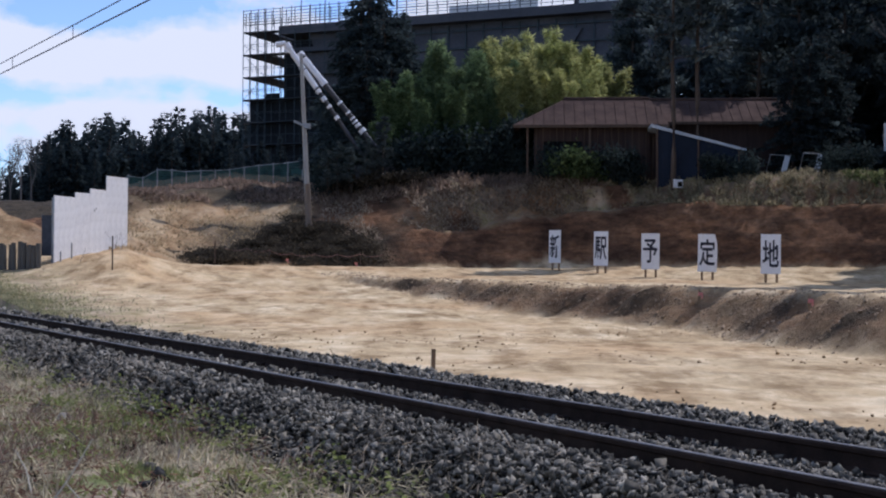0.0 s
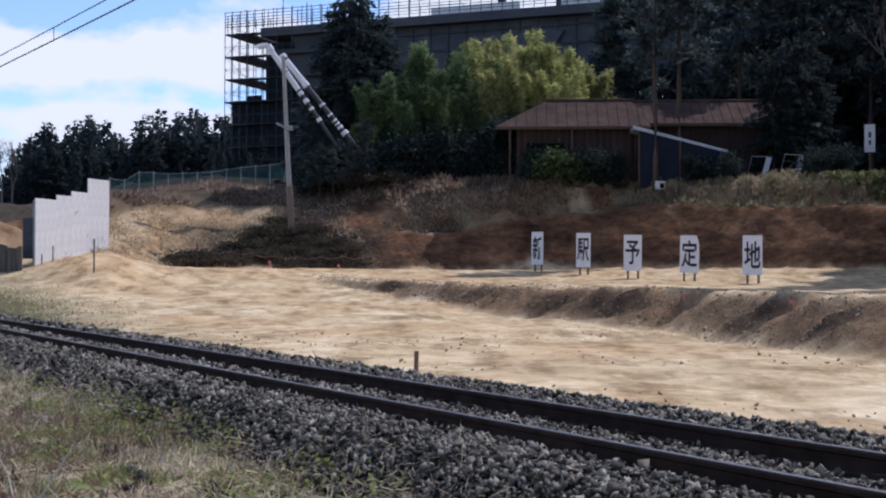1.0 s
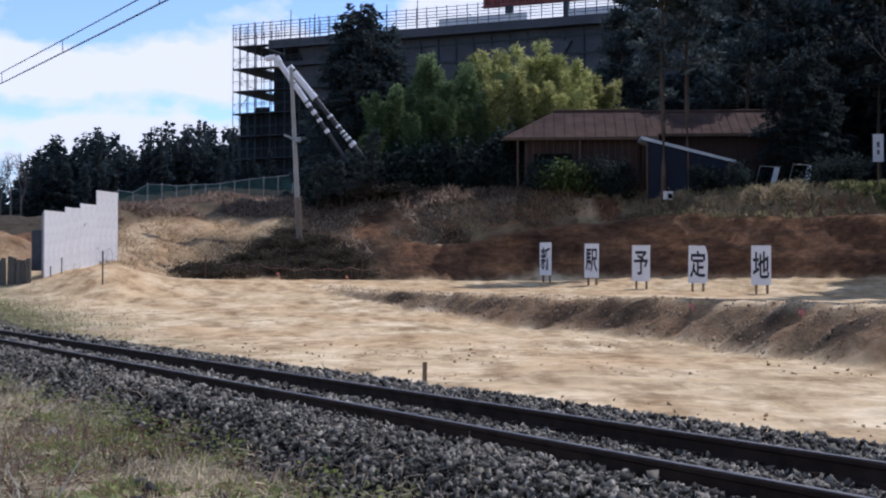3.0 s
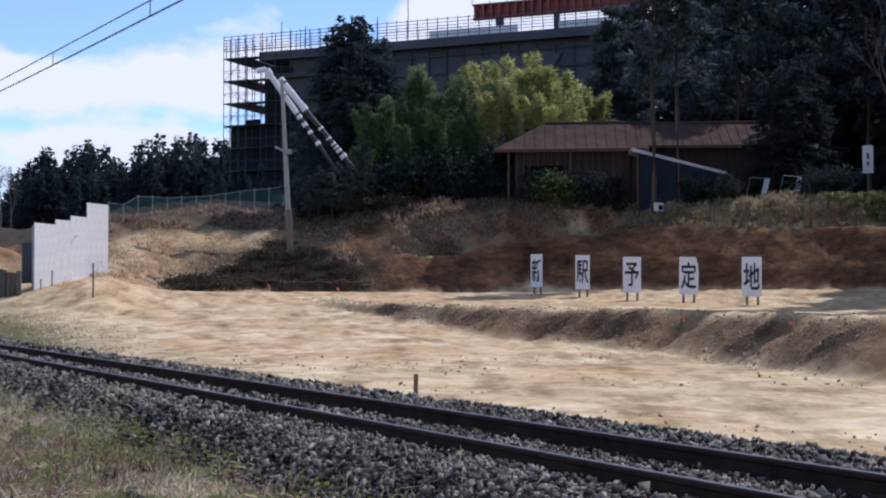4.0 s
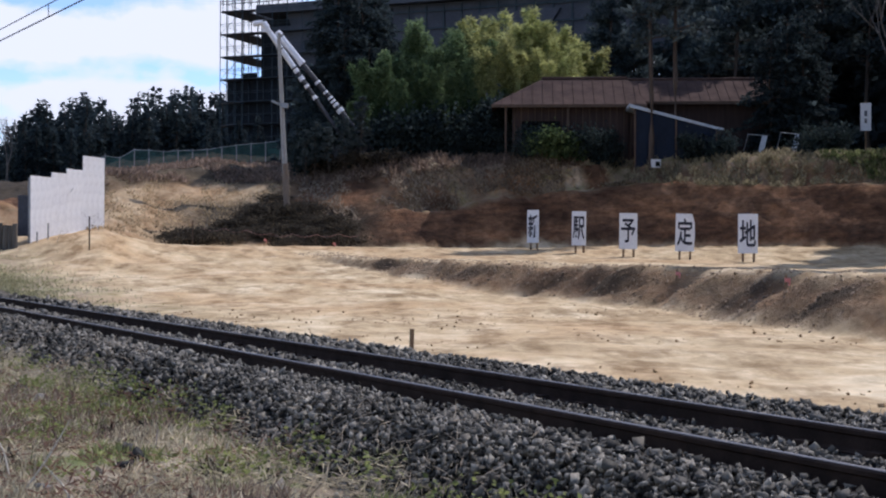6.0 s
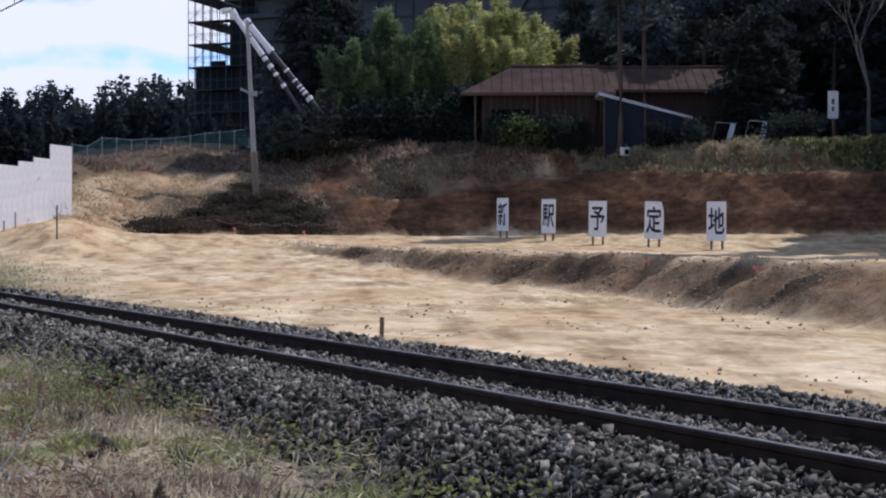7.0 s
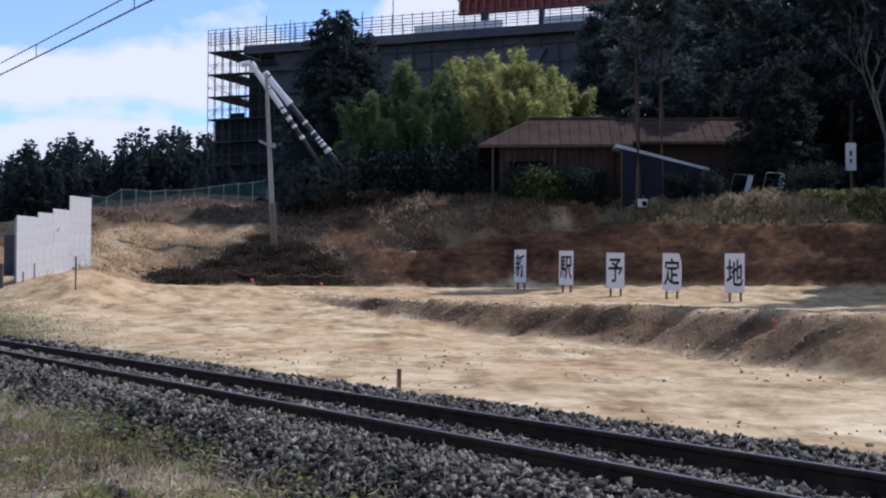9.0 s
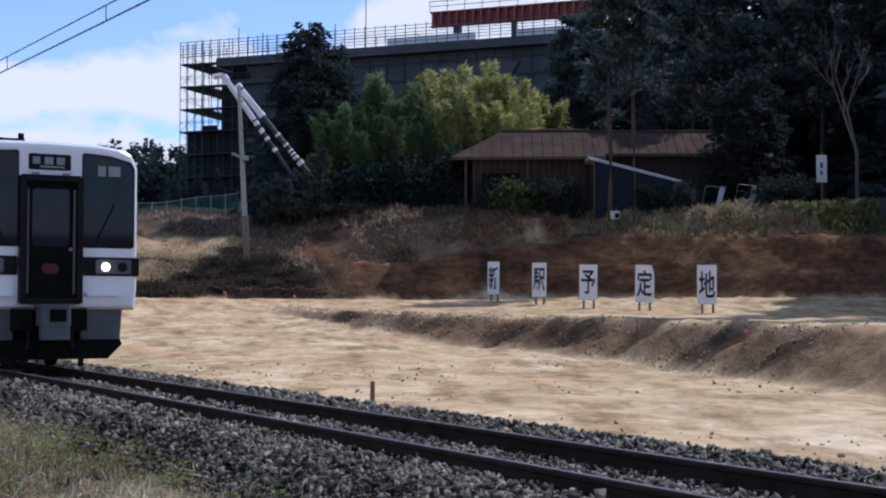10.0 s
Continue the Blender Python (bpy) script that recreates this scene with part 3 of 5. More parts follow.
    o = [(x0 + cut, z0), (x1 - cut, z0), (x1, z0 + cut), (x1, z1 - cut), (x1 - cut, z1), (x0 + cut, z1), (x0, z1 - cut), (x0, z0 + cut)]
    return Build().prism(o, depth, Matrix.Translation((0, y, 0)))


def car_sides(car):
    """Windows, doors, bogies and underfloor gear of a car that runs from y=0.5 to its length."""
    for sx in (-1, 1):
        for y in (2.6, 7.4, 12.2, 17.0):
            for k in (-0.33, 0.33):
                part("door", Build().box((sx * 1.46, y + k, 2.05), (0.05, 0.63, 1.95)), STAINLESS, car)
                part("door_window", Build().box((sx * 1.472, y + k, 2.45), (0.05, 0.42, 0.8)), GLASS, car)
        for y in (5.0, 9.8, 14.6):
            part("window", Build().box((sx * 1.462, y, 2.42), (0.05, 2.3, 0.85)), GLASS, car, "dark passenger window")
        part("band", Build().box((sx * 1.468, CAR / 2, 1.55), (0.03, CAR - 1.4, 0.22)), BLUESHEET, car, "blue band along the side")
    for y in (3.2, 16.6):
        part("bogie", Build().box((0, y, 0.55), (1.9, 2.9, 0.35)).box((0, y, 0.75), (0.9, 1.0, 0.45)), UNDER, car)
        for dy in (-1.05, 1.05):
            b = Build()
            for sx in (-1, 1):
                b.tube((sx * 0.49, y + dy, 0.435), (sx * 0.61, y + dy, 0.43), 0.43, sides=24)
            b.tube((-0.6, y + dy, 0.43), (0.6, y + dy, 0.43), 0.08)
            part("wheelset", b, UNDER, car)
    part("underfloor_box", Build().box((0, 9.0, 0.68), (2.2, 6.0, 0.55)), UNDER, car)
    part("air_conditioner", Build().box((0, 10.0, 3.88), (1.9, 4.2, 0.36), taper=0.9), SKIRT, car)


def lead_car():
    car = thing("train_car", Matrix.Identity(4), "white-fronted stainless commuter train with lit headlamps running on the rails", "train", "cars of the train")
    sec = rounded(1.46, 1.0, 3.74)
    part("body", Build().prism(sec, CAR - 0.7, Matrix.Translation((0, 0.7, 0))), STAINLESS, car, "stainless steel car body")
    # moulded white front mask, its edge rounded back to the body
    mask, n = Build(), len(sec)
    rings = []
    for y, k in ((0.75, 1.012), (0.20, 1.012), (0.07, 0.996), (0.015, 0.968), (0.0, 0.93)):
        rings += [Vector((x * k, y, 2.3 + (z - 2.3) * k)) for x, z in sec]
    mask.add(rings, [(i * n + j, i * n + (j + 1) % n, (i + 1) * n + (j + 1) % n, (i + 1) * n + j) for i in range(4) for j in range(n)] + [tuple(range(4 * n, 5 * n))])
    part("front_mask", mask, BODY_WHITE, car, "glossy white moulded front", smooth=False)
    # windscreens either side of the gangway door
    for sx in (-1, 1):
        o = [(sx * 0.53, 2.04), (sx * 1.32, 2.04), (sx * 1.36, 2.08), (sx * 1.36, 3.32), (sx * 1.29, 3.43), (sx * 0.95, 3.52), (sx * 0.56, 3.55), (sx * 0.53, 3.51)]
        rim = Build().prism([(x + (0.03 * sx if abs(x) > 0.9 else -0.02 * sx), z + (0.03 if z > 2.5 else -0.03)) for x, z in o], 0.05, Matrix.Translation((0, -0.012, 0)))
        ws = part("windscreen", Build().prism(o, 0.05, Matrix.Translation((0, -0.022, 0))), GLASS, car, "dark cab windscreen")
        part("windscreen_seal", rim, BLACKTRIM, car)
        part("wiper", Build().tube((sx * 0.72, -0.05, 2.06), (sx * 1.05, -0.05, 2.75), 0.012, sides=5), BLACKTRIM, ws)
        part("lamp_band", flat(min(sx * 0.52, sx * 1.475), max(sx * 0.52, sx * 1.475), 1.55, 1.86, -0.016, 0.09, 0.02), BLACKTRIM, car, "black lamp band")
        lp = part("lamp_housing", flat(min(sx * 0.74, sx * 1.34), max(sx * 0.74, sx * 1.34), 1.585, 1.825, -0.034, 0.05, 0.03), SKIRT, car, "grey lamp housing")
        part("headlamp", Build().tube((sx * 0.91, -0.075, 1.70), (sx * 0.91, -0.02, 1.70), 0.062, 0.075, 16), LAMP, lp, "lit round headlamp")
        part("tail_lamp", Build().tube((sx * 1.19, -0.06, 1.70), (sx * 1.19, -0.02, 1.70), 0.075, 0.085, 16), BLACKTRIM, lp, "unlit dark tail lamp")
        part("hand_rail", Build().box((sx * 0.88, -0.05, 1.24), (0.58, 0.07, 0.055)).box((sx * 0.65, -0.02, 1.24), (0.04, 0.06, 0.04)).box((sx * 1.10, -0.02, 1.24), (0.04, 0.06, 0.04)), BODY_WHITE, car, "white step rail")
        part("skirt", Build().prism([(sx * 0.55, 0.46), (sx * 1.20, 0.46), (sx * 1.24, 1.02), (sx * 0.55, 1.02)], 0.06, Matrix.Translation((0, 0.14, 0))), SKIRT, car, "grey skirt plate")
        part("side_skirt", Build().box((sx * 1.2, 0.9, 0.75), (0.05, 1.4, 0.52)), SKIRT, car)
        part("jumper_box", Build().box((sx * 0.44, 0.02, 0.83), (0.30, 0.30, 0.36)), UNDER, car)
        part("hose", Build().tube((sx * 0.33, -0.1, 0.9), (sx * 0.36, -0.06, 0.35), 0.028, sides=6), BLACKTRIM, car)
    # emblem on the glass, as two plain blocks
    e = Build().box((0.83, -0.03, 3.29), (0.13, 0.012, 0.17)).box((1.04, -0.03, 3.29), (0.20, 0.012, 0.17))
    part("emblem", e, LOGO, car, "grey company emblem on the glass")
    # gangway door with its deep dark frame
    f = Build()
    for x in (-0.46, 0.46):
        f.box((x, -0.05, 2.13), (0.10, 0.16, 2.06))
    f.box((0, -0.05, 3.13), (0.94, 0.16, 0.10)).box((0, -0.05, 1.13), (0.94, 0.16, 0.10))
    fr = part("gangway_frame", f, BLACKTRIM, car, "black rubber gangway frame")
    dr = part("gangway_door", Build().box((0, 0.0, 2.13), (0.82, 0.05, 1.94)), UNDER, car, "dark end door")
    part("door_glass", flat(-0.30, 0.30, 2.02, 2.96, -0.035, 0.02), GLASS, dr)
    for x in (-0.375, 0.375):
        part("door_rail", Build().box((x, -0.06, 2.1), (0.03, 0.05, 1.7)), SKIRT, dr)
    # flat red patch that paints in a red glow on the door
    part("door_glow_patch", flat(-0.13, 0.13, 1.58, 1.74, -0.04, 0.02), RED_GLOW, dr, "dark red patch painted for a red glow on the door")
    part("door_handle", Build().tube((0.32, -0.08, 1.98), (0.32, -0.02, 1.98), 0.03), STEEL, dr)
    part("foot_plate", Build().box((0, -0.12, 1.06), (0.5, 0.3, 0.05)), SKIRT, car)
    # destination box above the door: unlit, writing as bars
    box = part("destination_box", flat(-0.36, 0.32, 3.27, 3.53, -0.02, 0.05, 0.02), BLACKTRIM, car, "small destination box above the door")
    part("destination_text", Build().box((-0.24, -0.026, 3.42), (0.12, 0.008, 0.12)).box((-0.04, -0.026, 3.42), (0.14, 0.008, 0.12)).box((0.15, -0.026, 3.42), (0.13, 0.008, 0.12)).box((0.02, -0.026, 3.32), (0.40, 0.008, 0.03)), LOGO, box, "pale unreadable bars of writing")
    for x in (-0.25, 0.25):
        part("hinge_block", Build().box((x, -0.03, 3.20), (0.12, 0.05, 0.05)), STEEL, car)
    # coupler and plough
    c = Build().box((0, -0.25, 0.90), (0.46, 0.5, 0.34)).box((0, -0.36, 0.62), (0.44, 0.24, 0.22))
    cp = part("coupler", c, SKIRT, car, "grey tight-lock coupler")
    part("coupler_mouth", Build().box((0.02, -0.51, 0.90), (0.26, 0.02, 0.2)), UNDER, cp)
    part("plough", Build().prism([(-1.18, 0.50), (1.18, 0.50), (1.22, 0.42), (0.98, 0.18), (-0.98, 0.18), (-1.22, 0.42)], 0.12, Matrix.Translation((0, 0.05, 0))), UNDER, car, "black rail guard plate")
    part("front_recess", Build().box((0, 0.5, 0.74), (1.3, 0.5, 0.52)), UNDER, car)
    part("guard_iron", Build().box((0.545, 0.1, 0.16), (0.08, 0.08, 0.2)).box((-0.545, 0.1, 0.16), (0.08, 0.08, 0.2)), UNDER, car)
    # roof gear
    part("roof_equipment", Build().box((-0.62, 1.9, 3.82), (1.1, 1.3, 0.20), taper=0.9), UNDER, car, "black roof equipment")
    for x, top in ((-0.25, 3.98), (-0.95, 3.94)):
        part("insulator", Build().tube((x, 1.1, 3.6), (x, 1.1, top), 0.06, 0.05), UNDER, car)
    car_sides(car)
    return car


def plain_car():
    car = thing("train_car", Matrix.Identity(4), "stainless commuter train car coupled behind the leading car", "train", "cars of the train")
    part("body", Build().prism(rounded(1.46, 1.0, 3.74), CAR - 0.3, Matrix.Translation((0, 0.3, 0))), STAINLESS, car)
    part("gangway", Build().box((0, 0.1, 2.0), (1.1, 0.6, 2.1)), BLACKTRIM, car)
    car_sides(car)
    return car


# ---- boards, fence panels, poles ----
def glyph(ch, size, mat, parent):
    """One painted character as a thin raised mesh, facing -y."""
    cu = bpy.data.curves.new("character", 'FONT')
    cu.body, cu.size, cu.extrude, cu.align_x, cu.align_y = ch, size, 0.004, 'CENTER', 'CENTER'
    cu.offset = 0.018
    cu.resolution_u = 3
    tmp = bpy.data.objects.new("tmp", cu)
    scene.collection.objects.link(tmp)
    me = bpy.data.meshes.new_from_object(tmp.evaluated_get(bpy.context.evaluated_depsgraph_get()))
    bpy.data.objects.remove(tmp)
    me.materials.clear()
    me.materials.append(mat)
    xs = [v.co.x for v in me.vertices]
    zs = [v.co.y for v in me.vertices]
    me.transform(Matrix.Translation((-(min(xs) + max(xs)) / 2, -(min(zs) + max(zs)) / 2, 0)))
    ob = new("painted_character", me)
    ob.parent = parent
    tagged(ob, "black hand-painted character")
    return ob


def sign_board(ch, x, y, turn, tilt=0.0, clipped=False):
    z = height(x, y)
    t = thing("sign_board", pose(x, y, z, 0, tilt, turn), "white board with one black painted character on two timber legs", "sign", "row of station site signs")
    hw = 0.455
    o = [(-hw, 0.40), (hw, 0.40), (hw + (0.02 if clipped else 0), 1.3), (hw, 2.22 - (0.42 if clipped else 0)), (hw - (0.12 if clipped else 0), 2.22), (-hw, 2.23)]
    bd = part("board", Build().prism(o, 0.03, Matrix.Translation((0, -0.05, 0))), BOARD, t)
    for sx in (-0.24, 0.27):
        part("leg", Build().box((sx, 0.03, 0.85), (0.11, 0.07, 2.1)), WOOD, t)
    g = glyph(ch, 1.05, INK, bd)
    g.matrix_basis = Matrix.Translation((0.0, -0.056, 1.33)) @ pose(0, 0, 0, 90) @ Matrix.Diagonal((0.74, 1.28, 1, 1))
    return t


def hoarding():
    base = [(-18.44, 64.0), (-17.93, 65.7), (-17.52, 66.86), (-17.10, 68.3), (-16.47, 70.05)]
    tops = [4.70, 4.95, 5.20, 5.93]
    lows = [1.62, 1.80, 2.10, 2.75]
    t = thing("hoarding", pose(*base[0], 1.2), "stepped white steel hoarding standing on sandy ground", "fence")
    o = Vector((*base[0], 1.2))
    for (p, q, top, low) in zip(base, base[1:], tops, lows):
        a, b = Vector((*p, 0)), Vector((*q, 0))
        way = b - a
        n = max(1, round(way.length / 0.5))
        ang = math.degrees(math.atan2(way.y, way.x))
        for i in range(n):
            c = a.lerp(b, (i + 0.5) / n)
            w = way.length / n
            low = max(height(c.x, c.y) - 0.12, 1.0)
            pb = Build().box((0, 0, 0), (w * 0.997, 0.045, top - low))
            ob = part("panel", pb, PANEL_WHITE, t)
            ob.matrix_basis = pose(c.x - o.x, c.y - o.y, (top + low) / 2 - o.z, 0, 0, ang)
    for p, top in ((base[0], 4.6), (base[2], 5.0), (base[4], 5.9)):
        part("post", Build().tube((p[0] - o.x - 0.08, p[1] - o.y + 0.05, height(*p) - 0.2 - o.z), (p[0] - o.x - 0.08, p[1] - o.y + 0.05, top - o.z), 0.04), STEEL, t)
    part("smudge", Build().box((1.10, 3.02, 2.95), (0.02, 0.07, 0.13)).box((1.15, 3.14, 3.04), (0.02, 0.07, 0.09)), STEEL, t, "grey smudge on a panel")
    r = part("return_panel", Build().box((-0.32, 0.55, 1.65), (0.62, 0.05, 1.9)), DARKCON, t, "dark grey return panel")
    r.matrix_basis = pose(0, 0, 0, 0, 0, 8)
    for x, y, h in ((0.35, -0.3, 0.9), (0.75, 0.1, 1.3)):
        part("prop", Build().tube((x, y + 0.2, 0.3), (x, y + 0.2, h), 0.035), STEEL, t)


def utility_pole():
    x, y = -8.78, 85.0
    z = height(x, y)
    t = thing("utility_pole", pose(x, y, z - 0.4), "grey concrete utility pole leaning on the cut slope", "pole")
    part("pole", Build().tube((0, 0, 0), (-0.56, 0, 14.72 - z + 0.4), 0.19, 0.11, 14), CONCRETE, t)
    part("sleeve", Build().tube((0.0, 0, 0.3), (-0.14, 0, 3.4), 0.205, 0.19, 14), SLEEVE, t, "brown guard sleeve")
    part("bracket", Build().box((-0.62, -0.1, 7.1), (0.75, 0.1, 0.14), rot=Euler((0, radians(24), 0)).to_matrix()).box((-0.15, -0.12, 6.95), (0.42, 0.34, 0.3)), STEEL, t)
    part("top_fitting", Build().box((-0.56, 0, 10.5), (0.3, 0.12, 0.1)), STEEL, t)


def stake(x, y, h, r, tilt=0.0, ribbon=False, mat=None, label="thin timber survey stake in the sand"):
    z = height(x, y)
    t = thing("survey_stake", pose(x, y, z - 0.15, 0, tilt, 20), label, "stake")
    part("stick", Build().box((0, 0, (h + 0.15) / 2), (2 * r, 2 * r, h + 0.15)), mat or WOOD, t)
    if ribbon:
        part("ribbon", Build().box((0.04, -0.02, h + 0.02), (0.16, 0.02, 0.10)).box((0.1, -0.02, h - 0.07), (0.05, 0.02, 0.16)), RIBBON, t, "fluorescent pink ribbon")


# ---- viaduct under construction ----
VA, VB = Vector((-22.8, 150.0, 0)), Vector((34.0, 126.0, 0))
VW = (VB - VA).normalized()
VN = Vector((-VW.y, VW.x, 0))
VROT = math.degrees(math.atan2(VW.y, VW.x))


def via(u, w, z):
    """A place u metres along the viaduct, w behind its near edge."""
    return VA + VW * u + VN * w + Vector((0, 0, z))


def viaduct():
    L = 78.0
    t = thing("viaduct", Matrix.Translation(VA) @ pose(0, 0, 0, 0, 0, VROT), "grey concrete viaduct under construction behind the trees", "bridge")
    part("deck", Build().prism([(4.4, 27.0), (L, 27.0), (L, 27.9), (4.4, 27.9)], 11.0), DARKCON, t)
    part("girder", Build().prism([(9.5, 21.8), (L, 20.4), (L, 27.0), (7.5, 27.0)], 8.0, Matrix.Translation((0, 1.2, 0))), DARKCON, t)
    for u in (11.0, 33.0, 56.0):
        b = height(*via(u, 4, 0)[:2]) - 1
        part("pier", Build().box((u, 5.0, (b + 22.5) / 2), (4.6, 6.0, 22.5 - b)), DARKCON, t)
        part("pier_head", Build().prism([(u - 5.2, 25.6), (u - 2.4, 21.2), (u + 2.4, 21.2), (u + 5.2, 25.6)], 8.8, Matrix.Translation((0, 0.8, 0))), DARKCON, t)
    for i in range(32):
        u = 14 + 1.95 * i
        part("formwork_rib", Build().box((u, 1.1, 24.2), (0.16, 0.14, 5.2)), SCAFF, t)
    for z in (22.6, 24.4, 26.2):
        part("formwork_waler", Build().box((45, 1.02, z), (64, 0.12, 0.16)), SCAFF, t)
    # edge railing with netting frames
    post = Build().tube((0, 0, 0), (0, 0, 2.1), 0.045, sides=6).mesh("railing_post", SCAFF)
    for i in range(62):
        ob = part("railing_post", post, None, t)
        ob.matrix_basis = pose(0.4 + 1.13 * i, -0.1 + 0.05 * math.sin(i), 27.9 if i > 1 else 27.4, 0, 0, 0)
    for z in (28.2, 28.5, 28.8, 29.1, 29.45, 29.8):
        part("railing_bar", Build().tube((0, -0.12, z), (70, -0.12, z), 0.035, sides=6), SCAFF, t)
    for u, h in ((6.6, 3.3), (9.5, 2.6), (14.0, 3.0), (21.5, 5.2), (18, 2.9)):
        part("upright", Build().tube((u, 1.0, 27.9), (u, 1.0, 27.9 + h), 0.05, sides=6), SCAFF, t)
    part("far_railing", Build().tube((14, 9.5, 30.9), (24, 9.5, 30.9), 0.04, sides=6).tube((14, 9.5, 28), (14, 9.5, 30.9), 0.04, sides=6).tube((19, 9.5, 28), (19, 9.5, 30.9), 0.04, sides=6).tube((24, 9.5, 28), (24, 9.5, 30.9), 0.04, sides=6), SCAFF, t)
    for u in (26.5, 31.2):
        part("white_sheet", Build().box((u, 2.2, 28.6), (3.8 if u > 30 else 6.2, 0.12, 1.0)), PANEL_WHITE, t, "white sheet fencing on the deck")
    part("white_fence", Build().box((44, 2.2, 28.6), (13, 0.12, 0.95)), PANEL_WHITE, t)


def red_girder():
    t = thing("steel_form_girder", Matrix.Translation(via(28.0, 3.0, 0.35)) @ pose(0, 0, 0, 0, 0, VROT), "red steel girder on props above the viaduct deck", "girder")
    part("top_flange", Build().box((10.5, 0, 31.2), (21, 0.7, 0.16)), RED, t)
    part("bottom_flange", Build().box((10.5, 0, 29.75), (21, 0.7, 0.16)), RED, t)
    part("web", Build().box((10.5, 0.12, 30.5), (21, 0.06, 1.4)), RED, t)
    rib = Build().box((0, -0.16, 30.5), (0.26, 0.42, 1.4)).mesh("stiffener", RED)
    for i in range(24):
        ob = part("stiffener", rib, None, t)
        ob.matrix_basis = pose(0.3 + 0.88 * i, 0, 0)
    for u in (2.9, 9.0, 15.5, 20.0):
        part("prop", Build().box((u, 0, 28.8), (0.75 if u < 4 else 0.5, 0.6, 1.9)), CRANE_DARK, t)
    part("guard_rail", Build().tube((0, -0.4, 32.3), (21, -0.4, 32.3), 0.04, sides=6).tube((0, -0.4, 31.8), (21, -0.4, 31.8), 0.04, sides=6), SCAFF, t)
    for i in range(12):
        part("guard_post", Build().tube((1.9 * i, -0.4, 31.2), (1.9 * i, -0.4, 32.4), 0.04, sides=6), SCAFF, t)


def scaffold():
    zb = 11.0
    t = thing("scaffold_tower", Matrix.Translation(VA) @ pose(0, 0, 0, 0, 0, VROT), "dark steel scaffolding wrapped round the end of the viaduct", "scaffold")
    post = Build().tube((0, 0, zb), (0, 0, 29.9), 0.05, sides=6).mesh("standard", SCAFF)
    us = [0.0, 0.95, 1.9, 2.8, 4.6, 6.4, 8.2, 10.0, 11.8]
    ws = [0.0, 1.3, 5.0, 9.0]
    for u in us:
        for w in ws:
            if u > 3 and w > 2:
                continue
            ob = part("standard", post, None, t)
            ob.matrix_basis = pose(u, w, 0)
    z = 27.45
    k = 0
    while z > 12:
        for w in ws[:2]:
            part("ledger", Build().tube((0, w, z), (11.8, w, z), 0.035, sides=6).tube((0, w, z + 1.1), (11.8, w, z + 1.1), 0.03, sides=6), SCAFF, t)
        part("plank_deck", Build().box((1.45, 4.5, z), (2.9, 9.0, 0.14)), CRANE_DARK, t)
        part("plank_deck", Build().box((7.0, 0.65, z), (9.6, 1.2, 0.10)), CRANE_DARK, t)
        part("brace", Build().tube((0 if k % 2 else 2.8, -0.06, z), (2.8 if k % 2 else 0, -0.06, z - 2.45), 0.03, sides=5), SCAFF, t)
        part("end_ledger", Build().tube((0, 0, z + 1.0), (0, 9, z + 1.0), 0.03, sides=5).tube((0, 0, z), (0, 9, z), 0.03, sides=5), SCAFF, t)
        z -= 2.45
        k += 1
    for i in range(6):
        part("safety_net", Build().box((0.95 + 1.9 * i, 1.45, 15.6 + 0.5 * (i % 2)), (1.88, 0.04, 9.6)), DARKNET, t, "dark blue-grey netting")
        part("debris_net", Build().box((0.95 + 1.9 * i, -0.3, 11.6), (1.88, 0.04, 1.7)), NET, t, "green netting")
    # near-black slab added to stand for the shaded interior behind the bays
    part("interior_shade_slab", Build().box((8.0, 3.2, 18.5), (9.0, 1.0, 16.5)), DARKNET, t)


def crane():
    gx, gy = -5.2, 91.2
    z = height(gx, gy)
    t = thing("mobile_crane", pose(gx, gy, z), "mobile crane with a raised white telescopic boom", "crane")
    part("carrier", Build().box((0, 3.2, 1.1), (2.5, 8.0, 0.9)).box((0, 6.4, 2.0), (2.4, 1.5, 1.3), taper=0.9), CRANE_DARK, t)
    for y in (0.2, 1.8, 4.6, 6.2):
        for x in (-1.1, 1.1):
            part("wheel", Build().tube((x - 0.2, y, 0.55), (x + 0.2, y, 0.55), 0.55, sides=16), UNDER, t)
    part("turntable", Build().box((0, 0.6, 1.9), (2.0, 2.2, 0.9), taper=0.85), CRANE_DARK, t)

    # white and dark stretches colour in the boom's sunlit and shaded lengths
    def run(p, q, cuts, name):
        p, q = Vector(p), Vector(q)
        for (a, b, w, white) in cuts:
            part(name, Build().tube(p.lerp(q, a), p.lerp(q, b), 0.40 * w, sides=14), CRANE_WHITE if white else CRANE_DARK, t, smooth=False)
    o = Vector((gx, gy, z))
    tip1 = Vector((-10.10, 90.86, 15.72)) - o
    run(Vector((-5.08, 90.86, 9.55)) - o, tip1, [(-0.25, 0.66, 0.42, False), (0.15, 0.185, 0.62, True), (0.215, 0.24, 0.50, True), (0.255, 0.272, 0.48, True), (0.29, 0.308, 0.46, True), (0.35, 0.368, 0.46, True), (0.455, 0.475, 0.5, True),
                                (0.66, 0.70, 0.62, True), (0.70, 0.94, 0.54, True), (0.94, 0.96, 0.58, False), (0.96, 1.0, 0.62, True)], "boom_section")
    tip2 = Vector((-10.94, 90.37, 16.24)) - o
